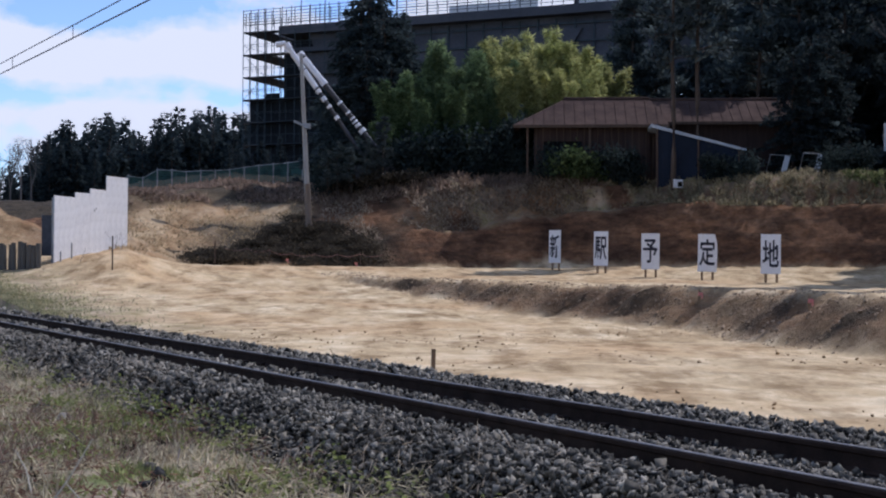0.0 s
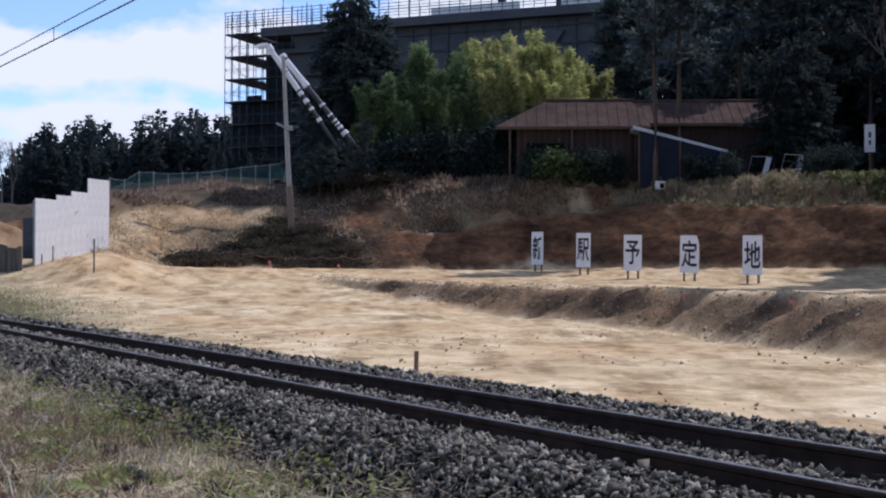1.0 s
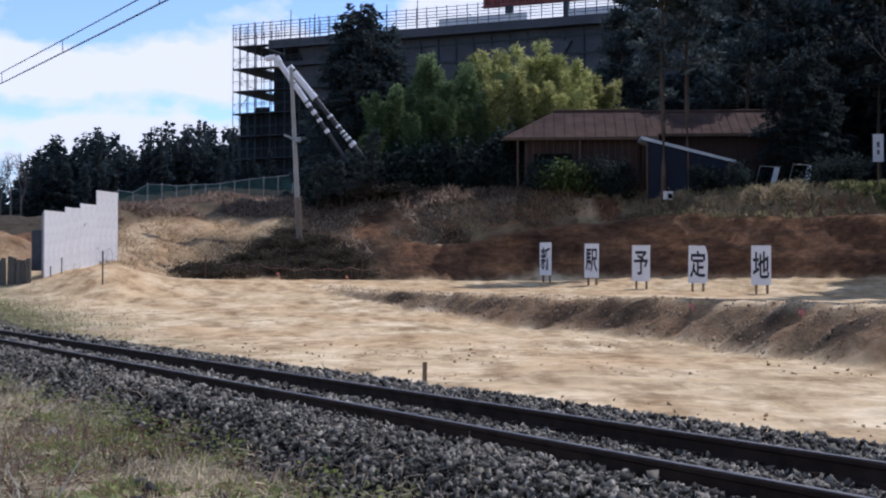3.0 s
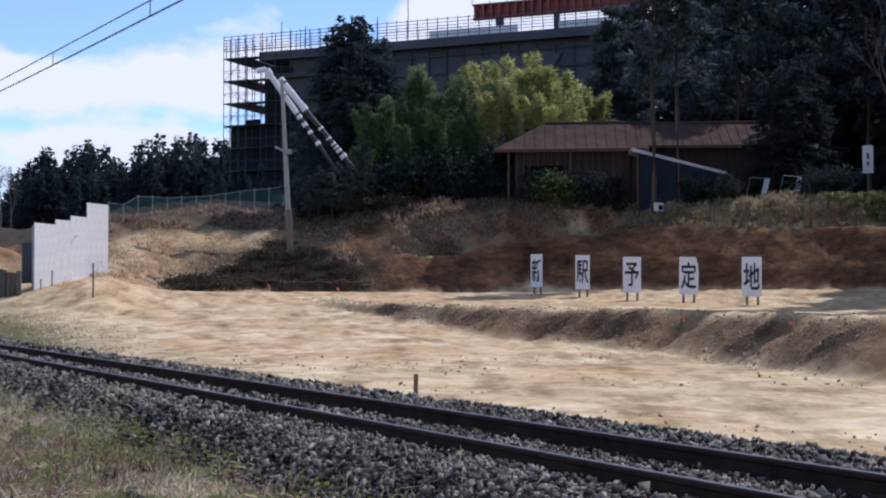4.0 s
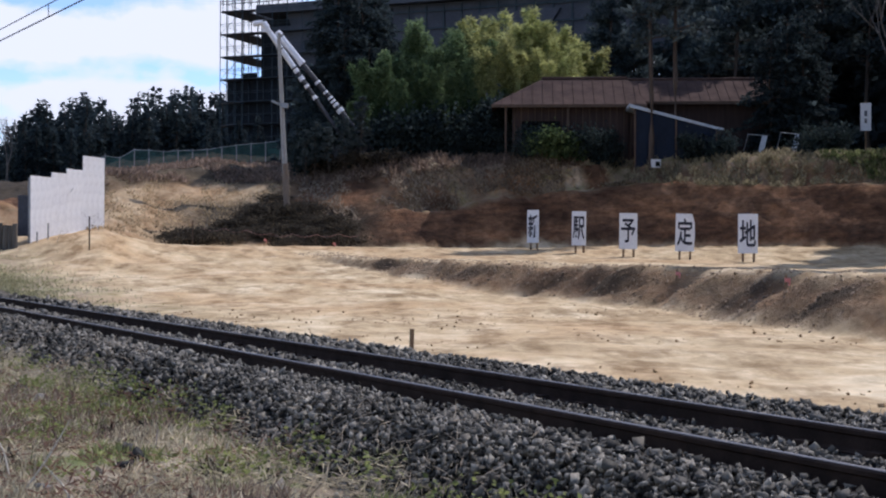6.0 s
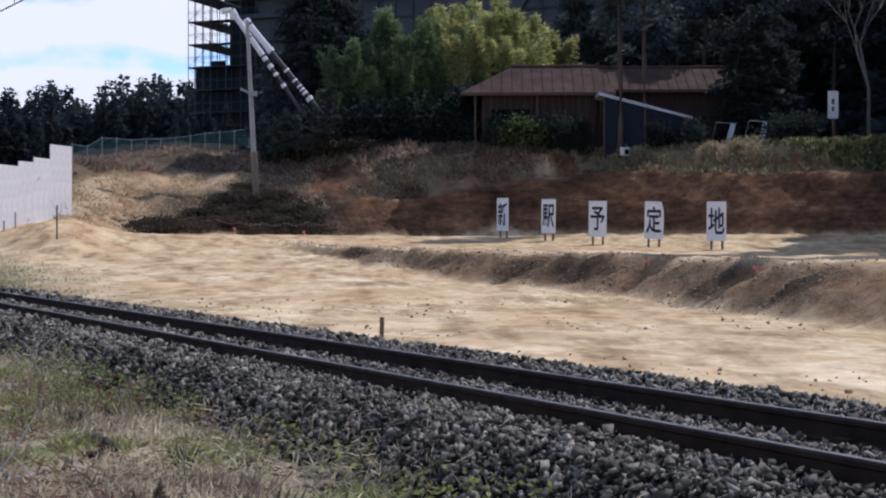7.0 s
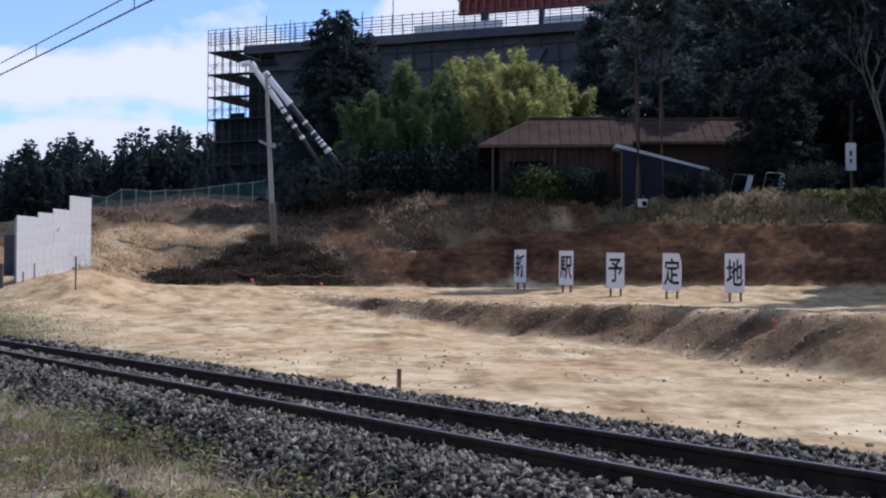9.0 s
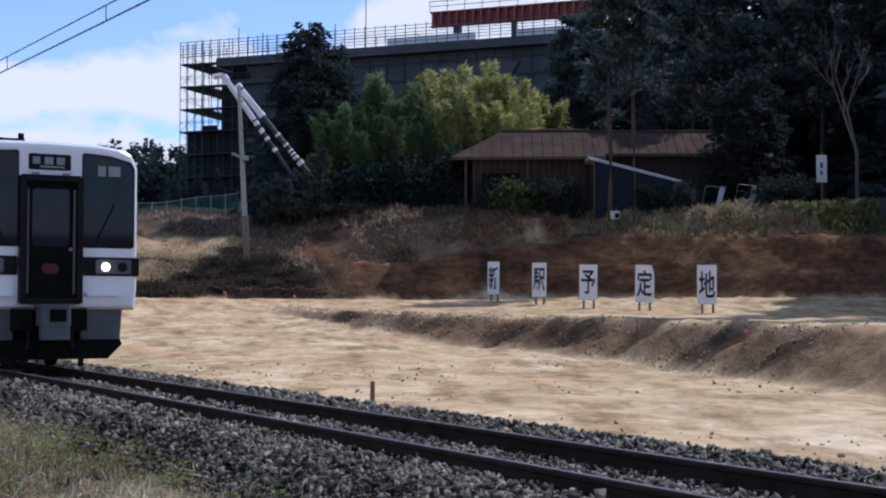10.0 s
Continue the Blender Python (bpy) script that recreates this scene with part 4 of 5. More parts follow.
    run(Vector((-6.25, 90.37, 9.50)) - o, tip2, [(-0.15, 0.56, 0.32, False), (0.265, 0.295, 0.42, True), (0.375, 0.40, 0.42, True), (0.445, 0.48, 0.46, True), (0.52, 0.555, 0.46, True), (0.57, 0.74, 0.46, True), (0.74, 0.75, 0.40, False), (0.75, 0.95, 0.46, True), (0.95, 1.0, 0.62, True)], "jib_section")
    part("sheave", Build().tube(Vector((-11.58, 90.27, 16.14)) - o, Vector((-10.94, 90.27, 16.26)) - o, 0.19, 0.17, 12), CRANE_WHITE, t, "white sheave head")
    part("hook_block", Build().box(tip2 + Vector((0.1, 0, -0.35)), (0.35, 0.3, 0.5)), CRANE_WHITE, t)


# ---- house and shed on the plateau ----
def farmhouse():
    t = thing("farmhouse", pose(4.4, 88.0, 7.0, 0, 0, -4), "low brown timber outbuilding with a rusty hipped tin roof", "house")
    def roof(x0, x1, y0, y1, ze, zr, hip, name):
        ym = (y0 + y1) / 2
        b = Build()
        p = [(x0, y0, ze), (x1, y0, ze), (x1, y1, ze), (x0, y1, ze), (x0 + hip, ym, zr), (x1 - hip * 0.3, ym, zr)]
        b.add(p + [(x, y, z - 0.14) for x, y, z in p], [(0, 1, 5, 4), (2, 3, 4, 5), (1, 2, 5), (3, 0, 4), (6, 10, 11, 7), (8, 11, 10, 9), (7, 11, 8), (9, 10, 6), (0, 6, 7, 1), (1, 7, 8, 2), (2, 8, 9, 3), (3, 9, 6, 0)])
        r = part(name, b, ROOF, t, "rusty brown corrugated tin roof")
        part("ridge_cap", Build().tube((x0 + hip, ym, zr + 0.03), (x1 - hip * 0.3, ym, zr + 0.03), 0.12, sides=8), ROOF, r)
        n = int((x1 - x0) / 0.62)
        for i in range(1, n):
            x = x0 + (x1 - x0) * i / n
            k = min(1.0, (x - x0) / hip, (x1 - x) / (hip * 0.3))
            part("roof_seam", Build().tube((x, y0 + 0.02, ze + 0.03), (x, y0 + (ym - y0) * k, ze + (zr - ze) * k + 0.03), 0.025, sides=5), ROOF, r)
        part("eave_board", Build().box(((x0 + x1) / 2, y0 - 0.02, ze - 0.1), (x1 - x0, 0.05, 0.18)), OLDWOOD, r)
    roof(-0.5, 9.2, -1.2, 6.2, 3.6, 5.65, 3.2, "roof")
    roof(6.6, 18.6, 1.8, 9.2, 4.1, 5.95, 1.6, "roof")
    part("wall", Build().box((4.6, 2.5, 1.6), (7.6, 6.0, 4.0)), SHEDWALL, t, "brown board wall")
    part("wall", Build().box((12.8, 5.5, 1.8), (10.4, 5.6, 4.4)), SHEDWALL, t)
    for i in range(18):
        part("wall_batten", Build().box((0.95 + 0.43 * i, -0.53, 1.7), (0.05, 0.06, 3.6)), OLDWOOD, t)
    for x in (0.4, 4.3, 8.6):
        part("post", Build().box((x, -1.0, 1.6), (0.13, 0.13, 3.8)), OLDWOOD, t)
    # solid black slab on the wall paints the shade inside the doorway
    part("opening_shade", Build().box((2.6, -0.56, 1.5), (2.4, 0.06, 2.2)), UNDER, t, "black slab for the shade inside an open doorway")


def lean_to():
    t = thing("lean_to", pose(12.4, 84.4, 7.0, 0, 0, -3), "blue-sheeted lean-to with a pale sloping tin roof", "shed")
    part("roof", Build().prism([(-0.25, 3.42), (5.5, 1.90), (5.5, 1.74), (-0.25, 3.22)], 2.6), TIN, t, "pale tin roof edge")
    part("sheet_wall", Build().prism([(0.1, -0.8), (5.1, -0.8), (5.1, 1.82), (0.1, 3.16)], 0.06, Matrix.Translation((0, 0.12, 0))), BLUESHEET, t)
    part("back_wall", Build().prism([(0.1, -0.8), (5.1, -0.8), (5.1, 1.82), (0.1, 3.16)], 0.06, Matrix.Translation((0, 2.4, 0))), SHEDWALL, t)
    for x, h in ((0.1, 3.1), (2.6, 2.5), (5.05, 1.8)):
        part("post", Build().box((x, 0.06, h / 2 - 0.4), (0.1, 0.1, h + 0.8)), OLDWOOD, t)
    for i in range(9):
        part("sheet_fold", Build().box((0.5 + 0.5 * i, 0.10, 0.4), (0.05, 0.06, 2.4)), BLUESHEET, t)


# ---- plants ----
def sprays(n, at, length, width, droop, rng, out=None):
    """n small two-triangle leaf sprays at the places given; out: the way they point."""
    way = rng.normal(size=(n, 3)) if out is None else out + rng.normal(0, 0.45, (n, 3))
    way[:, 2] -= droop
    way /= np.linalg.norm(way, axis=1)[:, None] + 1e-9
    side = np.cross(way, rng.normal(size=(n, 3)))
    side /= np.linalg.norm(side, axis=1)[:, None] + 1e-9
    L, W = length * rng.uniform(0.6, 1.3, (n, 1)), width * rng.uniform(0.6, 1.3, (n, 1))
    nrm = np.cross(way, side)
    p = np.stack([at, at + way * L * 0.5 + side * W + nrm * W * 0.3, at + way * L, at + way * L * 0.5 - side * W + nrm * W * 0.3], 1)
    return p.reshape(-1, 3), (np.array([[0, 1, 2], [0, 2, 3]])[None] + 4 * np.arange(n)[:, None, None]).reshape(-1, 3)


def tapered(points, radii, sides=7):
    return Build().path(points, radii, sides)


def conifer_meshes(h, r, n, seed, bare=0.08, leaf=0.55, mat=NEEDLE, power=0.8, tiers=26):
    """Trunk with limbs, and a ragged cone of drooping sprays in uneven tiers."""
    rng = np.random.default_rng(seed)
    pts = [(0.12 * math.sin(i * 1.3 + seed), 0.12 * math.cos(i * 1.9 + seed), h * i / 6) for i in range(7)]
    tr = tapered(pts, [0.028 * h * (1 - 0.14 * i) * 0.55 for i in range(7)])
    limbs = []
    for i in range(tiers):
        f = bare + (1 - bare) * (i + rng.uniform(0, 0.9)) / tiers
        for _ in range(rng.integers(4, 8)):
            a, k = rng.uniform(0, 2 * math.pi), rng.uniform(0.45, 1.15) * (1.0 + 0.25 * math.sin(3 * f * 9 + seed))
            R = r * max(1 - f, 0.03) ** power * k
            limbs.append((f, a, R))
    for f, a, R in limbs[::5]:
        tr.tube((0, 0, h * f), (R * 0.9 * math.cos(a), R * 0.9 * math.sin(a), h * f - 0.12 * R), 0.02 + 0.012 * R, 0.012, 4, False)
    w = np.array([R for _, _, R in limbs]) ** 1.2 + 0.15
    pick = rng.choice(len(limbs), n, p=w / w.sum())
    f, a, R = np.array(limbs)[pick].T
    k = rng.uniform(0.15, 1.0, n) ** 0.6
    a = a + rng.normal(0, 0.22, n) * (1.2 - k)
    at = np.stack([R * k * np.cos(a), R * k * np.sin(a), h * f - 0.16 * R * k * k + rng.normal(0, 0.10, n)], 1)
    out = np.stack([np.cos(a), np.sin(a), -0.1 + 0 * a], 1)
    v, t = sprays(n, at, leaf, leaf * 0.26, 0.12, rng, out)
    return tr.mesh("trunk", BARK), fast_mesh("crown", v, t, mat)


def pine_meshes(h, r, n, seed, bare=0.35, sway=0.35):
    """A tall bare trunk with open, clumped foliage above."""
    rng = np.random.default_rng(seed)
    bend = rng.uniform(-sway, sway, 2)
    pts = [(bend[0] * math.sin(i * 0.8), bend[1] * math.sin(i * 1.1), h * i / 8) for i in range(9)]
    tr = tapered(pts, [0.17 * (1 - 0.1 * i) for i in range(9)])
    at, out = [], []
    for i in range(46):
        f = rng.uniform(bare, 1.0)
        a, R = rng.uniform(0, 2 * math.pi), r * (1.08 - f) ** 0.5 * rng.uniform(0.35, 1.1)
        j = int(f * 8)
        o = Vector(pts[min(j, 7)]).lerp(Vector(pts[min(j, 7) + 1]), f * 8 - j)
        e = o + Vector((R * math.cos(a), R * math.sin(a), 0.18 * R))
        tr.tube(o, e, 0.045, 0.015, 4, False)
        m = int(n / 46)
        k = rng.uniform(0.35, 1.05, (m, 1))
        at.append(np.array(o)[None] * (1 - k) + np.array(e)[None] * k + rng.normal(0, 0.26, (m, 3)) * np.array([1, 1, 0.6]))
        out.append(np.tile([math.cos(a), math.sin(a), 0.5], (m, 1)))
    at, out = np.concatenate(at), np.concatenate(out)
    v, t = sprays(len(at), at, 0.42, 0.10, -0.1, rng, out * 0.6)
    return tr.mesh("trunk", BARK), fast_mesh("crown", v, t, PINE)


def bamboo_meshes(h, n, seed, mat, culms=7):
    """A clump of arching culms with feathery leaf plumes."""
    rng = np.random.default_rng(seed)
    tr, at, out = [], [], []
    for c in range(culms):
        stem = Build()
        a, k = rng.uniform(0, 2 * math.pi), rng.uniform(0.78, 1.05)
        bx, by = rng.normal(0, 0.55, 2)
        lean = rng.uniform(0.4, 2.1)
        pts = [(bx + math.cos(a) * lean * (i / 8) ** 2.4, by + math.sin(a) * lean * (i / 8) ** 2.4, h * k * (i / 8) * (1 - 0.05 * (i / 8) ** 3)) for i in range(9)]
        stem.path(pts, [0.045 * (1 - i / 9) for i in range(9)], 5)
        tr.append(stem.mesh("culm", BAMBOO_STEM))
        P, m = np.array(pts), n // culms
        f = 0.25 + 0.75 * rng.uniform(0, 1, m) ** 0.8
        base = np.stack([np.interp(f * 8, range(9), P[:, j]) for j in range(3)], 1)
        w = rng.normal(size=(m, 3))
        w[:, 2] *= 0.5
        w /= np.linalg.norm(w, axis=1)[:, None]
        reach = (0.78 * np.sin(np.pi * np.clip(f, 0, 1) ** 0.75) + 0.07)[:, None] * rng.uniform(0.1, 1.0, (m, 1)) ** 0.7
        at.append(base + w * reach)
        out.append(w + np.array([0, 0, 0.15]))
    v, t = sprays(len(np.concatenate(at)), np.concatenate(at), 0.46, 0.045, 0.25, rng, np.concatenate(out))
    return tr, fast_mesh("crown", v, t, mat)


DULLGRASS = leaf_material("dull_grass", (0.22, 0.19, 0.11), (0.46, 0.39, 0.25))
VERGEGRASS = leaf_material("trackside_green", (0.22, 0.22, 0.11), (0.52, 0.47, 0.28), 0.6)
PALEBRUSH = leaf_material("pale_withered_brush", (0.30, 0.24, 0.17), (0.58, 0.48, 0.36), 0.55)
WEED = leaf_material("low_green_weeds", (0.17, 0.21, 0.055), (0.46, 0.47, 0.18), 0.5)
RUSTLITTER = leaf_material("reddish_dead_stems", (0.16, 0.085, 0.06), (0.36, 0.21, 0.15), 0.4)
PALEREED = material("pale_reed", (0.45, 0.38, 0.28), (0.66, 0.58, 0.45), 3, 0.8, bump=0)
CREEPER = leaf_material("creeper_leaves", (0.07, 0.09, 0.035), (0.24, 0.26, 0.11), 0.4)
TANGRASS = leaf_material("tan_dead_grass", (0.36, 0.27, 0.155), (0.62, 0.48, 0.29), 0.55)
GREYWOOD = material("grey_weathered_timber", (0.07, 0.065, 0.055), (0.17, 0.155, 0.135), 1.5, 0.95, stretch=(5, 5, 0.7))
TAPE = material("faded_red_tape", (0.22, 0.09, 0.08), (0.38, 0.22, 0.19), 3, 0.7, bump=0)
BANKCLOD = material("bank_clod", (0.22, 0.155, 0.10), (0.42, 0.31, 0.21), 1.5, 0.95, bump=0, spec=0.05, island=0.35)
CLOD = material("soil_clod", (0.20, 0.125, 0.065), (0.42, 0.29, 0.16), 4, 0.95, bump=0, spec=0.05)
BAMBOO_STEM = material("bamboo_culm", (0.07, 0.10, 0.03), (0.16, 0.19, 0.07), 2, 0.5, bump=0.05)


def bush_meshes(r, h, n, seed, mat, leaf=0.22):
    rng = np.random.default_rng(seed)
    tr, at, out = Build(), [], []
    for i in range(14):
        a, k, e = rng.uniform(0, 2 * math.pi), rng.uniform(0.3, 1), rng.uniform(0.4, 1.0)
        tip = (r * k * math.cos(a), r * k * math.sin(a), h * e)
        tr.tube((0.1 * math.cos(a), 0.1 * math.sin(a), -0.15), tip, 0.03, 0.008, 4, False)
        m = n // 14
        at.append(np.array(tip) + rng.normal(0, 1, (m, 3)) * np.array([r * 0.28, r * 0.28, h * 0.17]))
        out.append(rng.normal(size=(m, 3)))
    at = np.concatenate(at)
    at[:, 2] = np.abs(at[:, 2])
    v, t = sprays(len(at), at, leaf, leaf * 0.3, 0.1, rng, np.concatenate(out))
    return tr.mesh("branchwork", BARK), fast_mesh("crown", v, t, mat)


def bare_tree_meshes(h, seed, thick=0.16):
    rng = np.random.default_rng(seed)
    b = Build()

    def grow(p, d, length, r, depth):
        q = p + d * length
        b.tube(p, q, r, r * 0.72, 6 if depth < 2 else 4, False)
        if depth < 5:
            for _ in range(2 if depth < 1 else rng.integers(2, 4)):
                e = (d + Vector(rng.normal(0, 0.36, 3)) + Vector((0, 0, 0.12))).normalized()
                grow(q, e, length * rng.uniform(0.6, 0.85), r * rng.uniform(0.5, 0.68), depth + 1)
    grow(Vector((0, 0, -0.2)), Vector((0, 0, 1)), h * 0.27, thick, 0)
    return b.mesh("trunk", PALEBARK), None


def plant(name, meshes, a, y, label, category, group, size=1.0, turn=0.0, sink=0.1):
    """A plant at a times y to the right and y ahead, on the ground."""
    x = a * y
    t = thing(name, pose(x, y, height(x, y) - sink, 0, 0, turn) @ Matrix.Scale(size, 4), label, category, group)
    tr, cr = meshes
    for m in tr if isinstance(tr, list) else [tr]:
        part("culm" if isinstance(tr, list) else "trunk" if name != "bush" else "branchwork", m, None, t)
    if cr:
        part("crown", cr, None, t)
    return t


def woods():
    rng = random.Random(4)
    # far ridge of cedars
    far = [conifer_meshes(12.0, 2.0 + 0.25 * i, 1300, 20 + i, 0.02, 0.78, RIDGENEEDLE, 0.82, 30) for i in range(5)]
    for i in range(130):
        a = -0.325 + 0.00176 * i
        y = 196 + 36 * rng.random()
        v = np.interp(a, [-0.325, -0.300, -0.290, -0.275, -0.25, -0.222, -0.198, -0.177, -0.157, -0.13], [0.078, 0.096, 0.107, 0.113, 0.118, 0.113, 0.120, 0.125, 0.121, 0.10])
        top = 1 + v * y * (1.02 - 0.26 * rng.random() ** 1.4)
        k = (top - height(a * y, y)) / 12.0
        plant("cedar_tree", rng.choice(far), a + rng.uniform(-0.004, 0.004), y, "tall dark cedar on the far ridge", "tree", "cedars on the ridge", k, rng.uniform(0, 360))
    for i in range(34):
        a, y = -0.308 + 0.0053 * i, rng.uniform(240, 256)
        top = 1 + float(np.interp(a, [-0.308, -0.28, -0.13], [0.085, 0.104, 0.108])) * y * rng.uniform(0.92, 1.0)
        plant("cedar_tree", rng.choice(far), a, y, "tall dark cedar on the far ridge", "tree", "cedars on the ridge", (top - height(a * y, y)) / 12.0, rng.uniform(0, 360))
    for i in range(11):
        a, y = -0.166 + 0.0046 * i, rng.uniform(132, 141)
        k = (1 + rng.uniform(0.082, 0.104) * y - height(a * y, y)) / 12.0
        plant("cedar_tree", rng.choice(far), a, y, "dark cedar before the foot of the scaffolding", "tree", "cedars by the scaffolding", k, rng.uniform(0, 360))
    bare = [bare_tree_meshes(9.0, 60 + i, 0.13) for i in range(2)]
    for i in range(9):
        plant("bare_tree", bare[i % 2], -0.365 + 0.0075 * i, 170 + 8 * rng.random(), "bare grey-brown winter tree", "tree", "bare winter trees", rng.uniform(0.8, 1.1), rng.uniform(0, 360))
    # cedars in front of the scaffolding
    # these cedars wear the needle copy with shade in its colour
    near = [conifer_meshes(13.0, 3.3, 9000, 30 + i, 0.04, 0.35, SHADENEEDLE, 0.34, 40) for i in range(3)]
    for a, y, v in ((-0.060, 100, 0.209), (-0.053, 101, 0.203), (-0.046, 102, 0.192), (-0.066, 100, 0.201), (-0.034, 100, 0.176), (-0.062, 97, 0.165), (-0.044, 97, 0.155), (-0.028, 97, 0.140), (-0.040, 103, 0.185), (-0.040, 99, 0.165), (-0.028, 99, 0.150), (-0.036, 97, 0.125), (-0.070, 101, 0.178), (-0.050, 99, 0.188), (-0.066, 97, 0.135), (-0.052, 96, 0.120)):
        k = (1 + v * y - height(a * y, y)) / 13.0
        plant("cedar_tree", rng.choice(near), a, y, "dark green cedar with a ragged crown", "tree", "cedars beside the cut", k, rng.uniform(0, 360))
    # bamboo grove, yellowing at the top; lit upper clumps coloured paler, shaded lower ones darker
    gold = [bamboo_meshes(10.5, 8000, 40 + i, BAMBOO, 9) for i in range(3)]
    green = [bamboo_meshes(9.5, 8500, 50 + i, BAMBOO_SHADE, 8) for i in range(3)]
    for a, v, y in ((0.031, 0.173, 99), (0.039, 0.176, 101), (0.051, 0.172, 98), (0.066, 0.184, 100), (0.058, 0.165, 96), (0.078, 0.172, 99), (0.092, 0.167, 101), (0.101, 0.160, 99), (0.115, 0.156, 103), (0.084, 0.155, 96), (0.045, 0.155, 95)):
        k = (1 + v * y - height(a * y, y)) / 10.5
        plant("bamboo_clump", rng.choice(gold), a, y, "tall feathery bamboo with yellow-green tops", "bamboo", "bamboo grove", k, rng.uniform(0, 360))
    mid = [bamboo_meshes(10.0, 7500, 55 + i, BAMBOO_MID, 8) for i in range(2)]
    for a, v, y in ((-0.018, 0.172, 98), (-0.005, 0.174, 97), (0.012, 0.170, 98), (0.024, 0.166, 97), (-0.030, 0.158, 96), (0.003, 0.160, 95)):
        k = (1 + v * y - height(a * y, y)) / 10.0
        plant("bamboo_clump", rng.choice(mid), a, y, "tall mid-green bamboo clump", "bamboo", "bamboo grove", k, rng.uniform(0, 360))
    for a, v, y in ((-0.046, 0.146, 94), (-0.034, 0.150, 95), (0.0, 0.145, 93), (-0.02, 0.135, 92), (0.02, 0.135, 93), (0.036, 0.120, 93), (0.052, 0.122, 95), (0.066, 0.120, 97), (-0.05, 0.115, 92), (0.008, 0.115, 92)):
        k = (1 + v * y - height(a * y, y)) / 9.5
        plant("bamboo_clump", rng.choice(green), a, y, "dense low bamboo clump, its green darkened for shade", "bamboo", "bamboo grove", k, rng.uniform(0, 360))
    # pines beside the outbuilding and the dark wood behind it
    pines = [pine_meshes(16.0, 2.9, 5600, 70 + i) for i in range(3)]
    for a, y, h in ((0.222, 101, 19), (0.2475, 100, 20), (0.13, 107, 15), (0.20, 104, 17), (0.147, 108, 16), (0.285, 102, 20), (0.318, 100, 19), (0.355, 102, 20)):
        plant("pine_tree", rng.choice(pines), a, y, "tall pine with a bare trunk and open dark crown", "tree", "pines on the plateau", h / 16.0, rng.uniform(0, 360))
    slim = [pine_meshes(16.0, 2.3, 2900, 75 + i, 0.42, 0.10) for i in range(2)]
    for a, y, h in ((0.1596, 84.0, 17), (0.1775, 85.0, 17.5)):
        plant("pine_tree", rng.choice(slim), a, y, "tall pine with a bare dark trunk and thin crown", "tree", "pines on the plateau", h / 16.0, rng.uniform(0, 360))
    wood = [conifer_meshes(17.0, 3.4, 3200, 80 + i, 0.02, 0.92, NEEDLE, 0.5, 30) for i in range(3)]
    for i in range(20):
        a = 0.135 + 0.0155 * i + rng.uniform(-0.006, 0.006)
        if a > 0.205:
            plant("cedar_tree", rng.choice(wood), a, rng.uniform(106, 118), "dark cedar in the shaded wood", "tree", "wood on the plateau", rng.uniform(0.9, 1.15), rng.uniform(0, 360))
    # cedars beside the site: their tops shade the terrace and the bank
    tall_cedar = [conifer_meshes(17.0, 1.4, 10000, 180 + i, 0.02, 0.55, NEEDLE, 0.42, 40) for i in range(2)]
    broad_cedar = [conifer_meshes(17.0, 2.9, 8500, 190 + i, 0.02, 0.8, NEEDLE, 0.40, 36) for i in range(2)]
    for x, y, top, kind in ((26.5, 60.6, 33.6, tall_cedar), (24.4, 49.5, 28.4, tall_cedar), (30.5, 66.5, 29.5, broad_cedar), (34.0, 71.5, 30.0, broad_cedar), (31.5, 61.5, 26.5, broad_cedar), (36.0, 67.5, 29.0, broad_cedar), (37.5, 75.0, 31.0, broad_cedar), (28.6, 63.6, 27.0, broad_cedar), (33.0, 64.5, 28.0, broad_cedar), (30.0, 58.0, 24.0, broad_cedar), (33.2, 76.0, 28.5, broad_cedar), (36.5, 77.5, 30.0, broad_cedar), (35.5, 81.5, 29.0, broad_cedar)):
        plant("cedar_tree", rng.choice(kind), x / y, y, "tall dark cedar beside the building site", "tree", "cedars beside the site", (top - height(x, y)) / 17.0, rng.uniform(0, 360))
    for i in range(17):
        plant("cedar_tree", rng.choice(wood), 0.20 + 0.0135 * i, rng.uniform(116, 124), "dark cedar deep in the shaded wood", "tree", "wood on the plateau", rng.uniform(1.15, 1.4), rng.uniform(0, 360))
    # dark growth behind the bamboo
    low = [conifer_meshes(8.0, 2.6, 2000, 130 + i, 0.0, 0.75, NEEDLE, 0.35, 22) for i in range(2)]
    # cedars added out of view on the right, only to cast shade
    for a, y in ((0.385, 99), (0.405, 95), (0.43, 93), (0.46, 97), (0.42, 102), (0.49, 94), (0.52, 97), (0.55, 93), (0.36, 103), (0.58, 95), (0.62, 92), (0.66, 94)):
        plant("cedar_tree", rng.choice(wood), a, y, "dark cedar in the shaded wood", "tree", "wood on the plateau", rng.uniform(1.3, 1.5), rng.uniform(0, 360))
    for i in range(16):
        plant("young_cedar", rng.choice(low), -0.085 + 0.0135 * i, 107 + 5 * rng.random(), "dense dark young cedar behind the bamboo", "tree", "young cedars", rng.uniform(0.85, 1.15), rng.uniform(0, 360))
    for a, y, k in ((0.246, 87.5, 1.0), (0.258, 88.5, 1.15), (0.270, 89.5, 1.2)):
        plant("young_cedar", rng.choice(near), a, y, "dense dark young cedar at the outbuilding's end", "tree", "young cedars", 0.62 * k, rng.uniform(0, 360))
    for i in range(8):
        plant("cedar_tree", rng.choice(wood), 0.118 + 0.0125 * i, 110 + 5 * rng.random(), "dark cedar behind the outbuilding", "tree", "wood on the plateau", rng.uniform(0.55, 0.7), rng.uniform(0, 360))
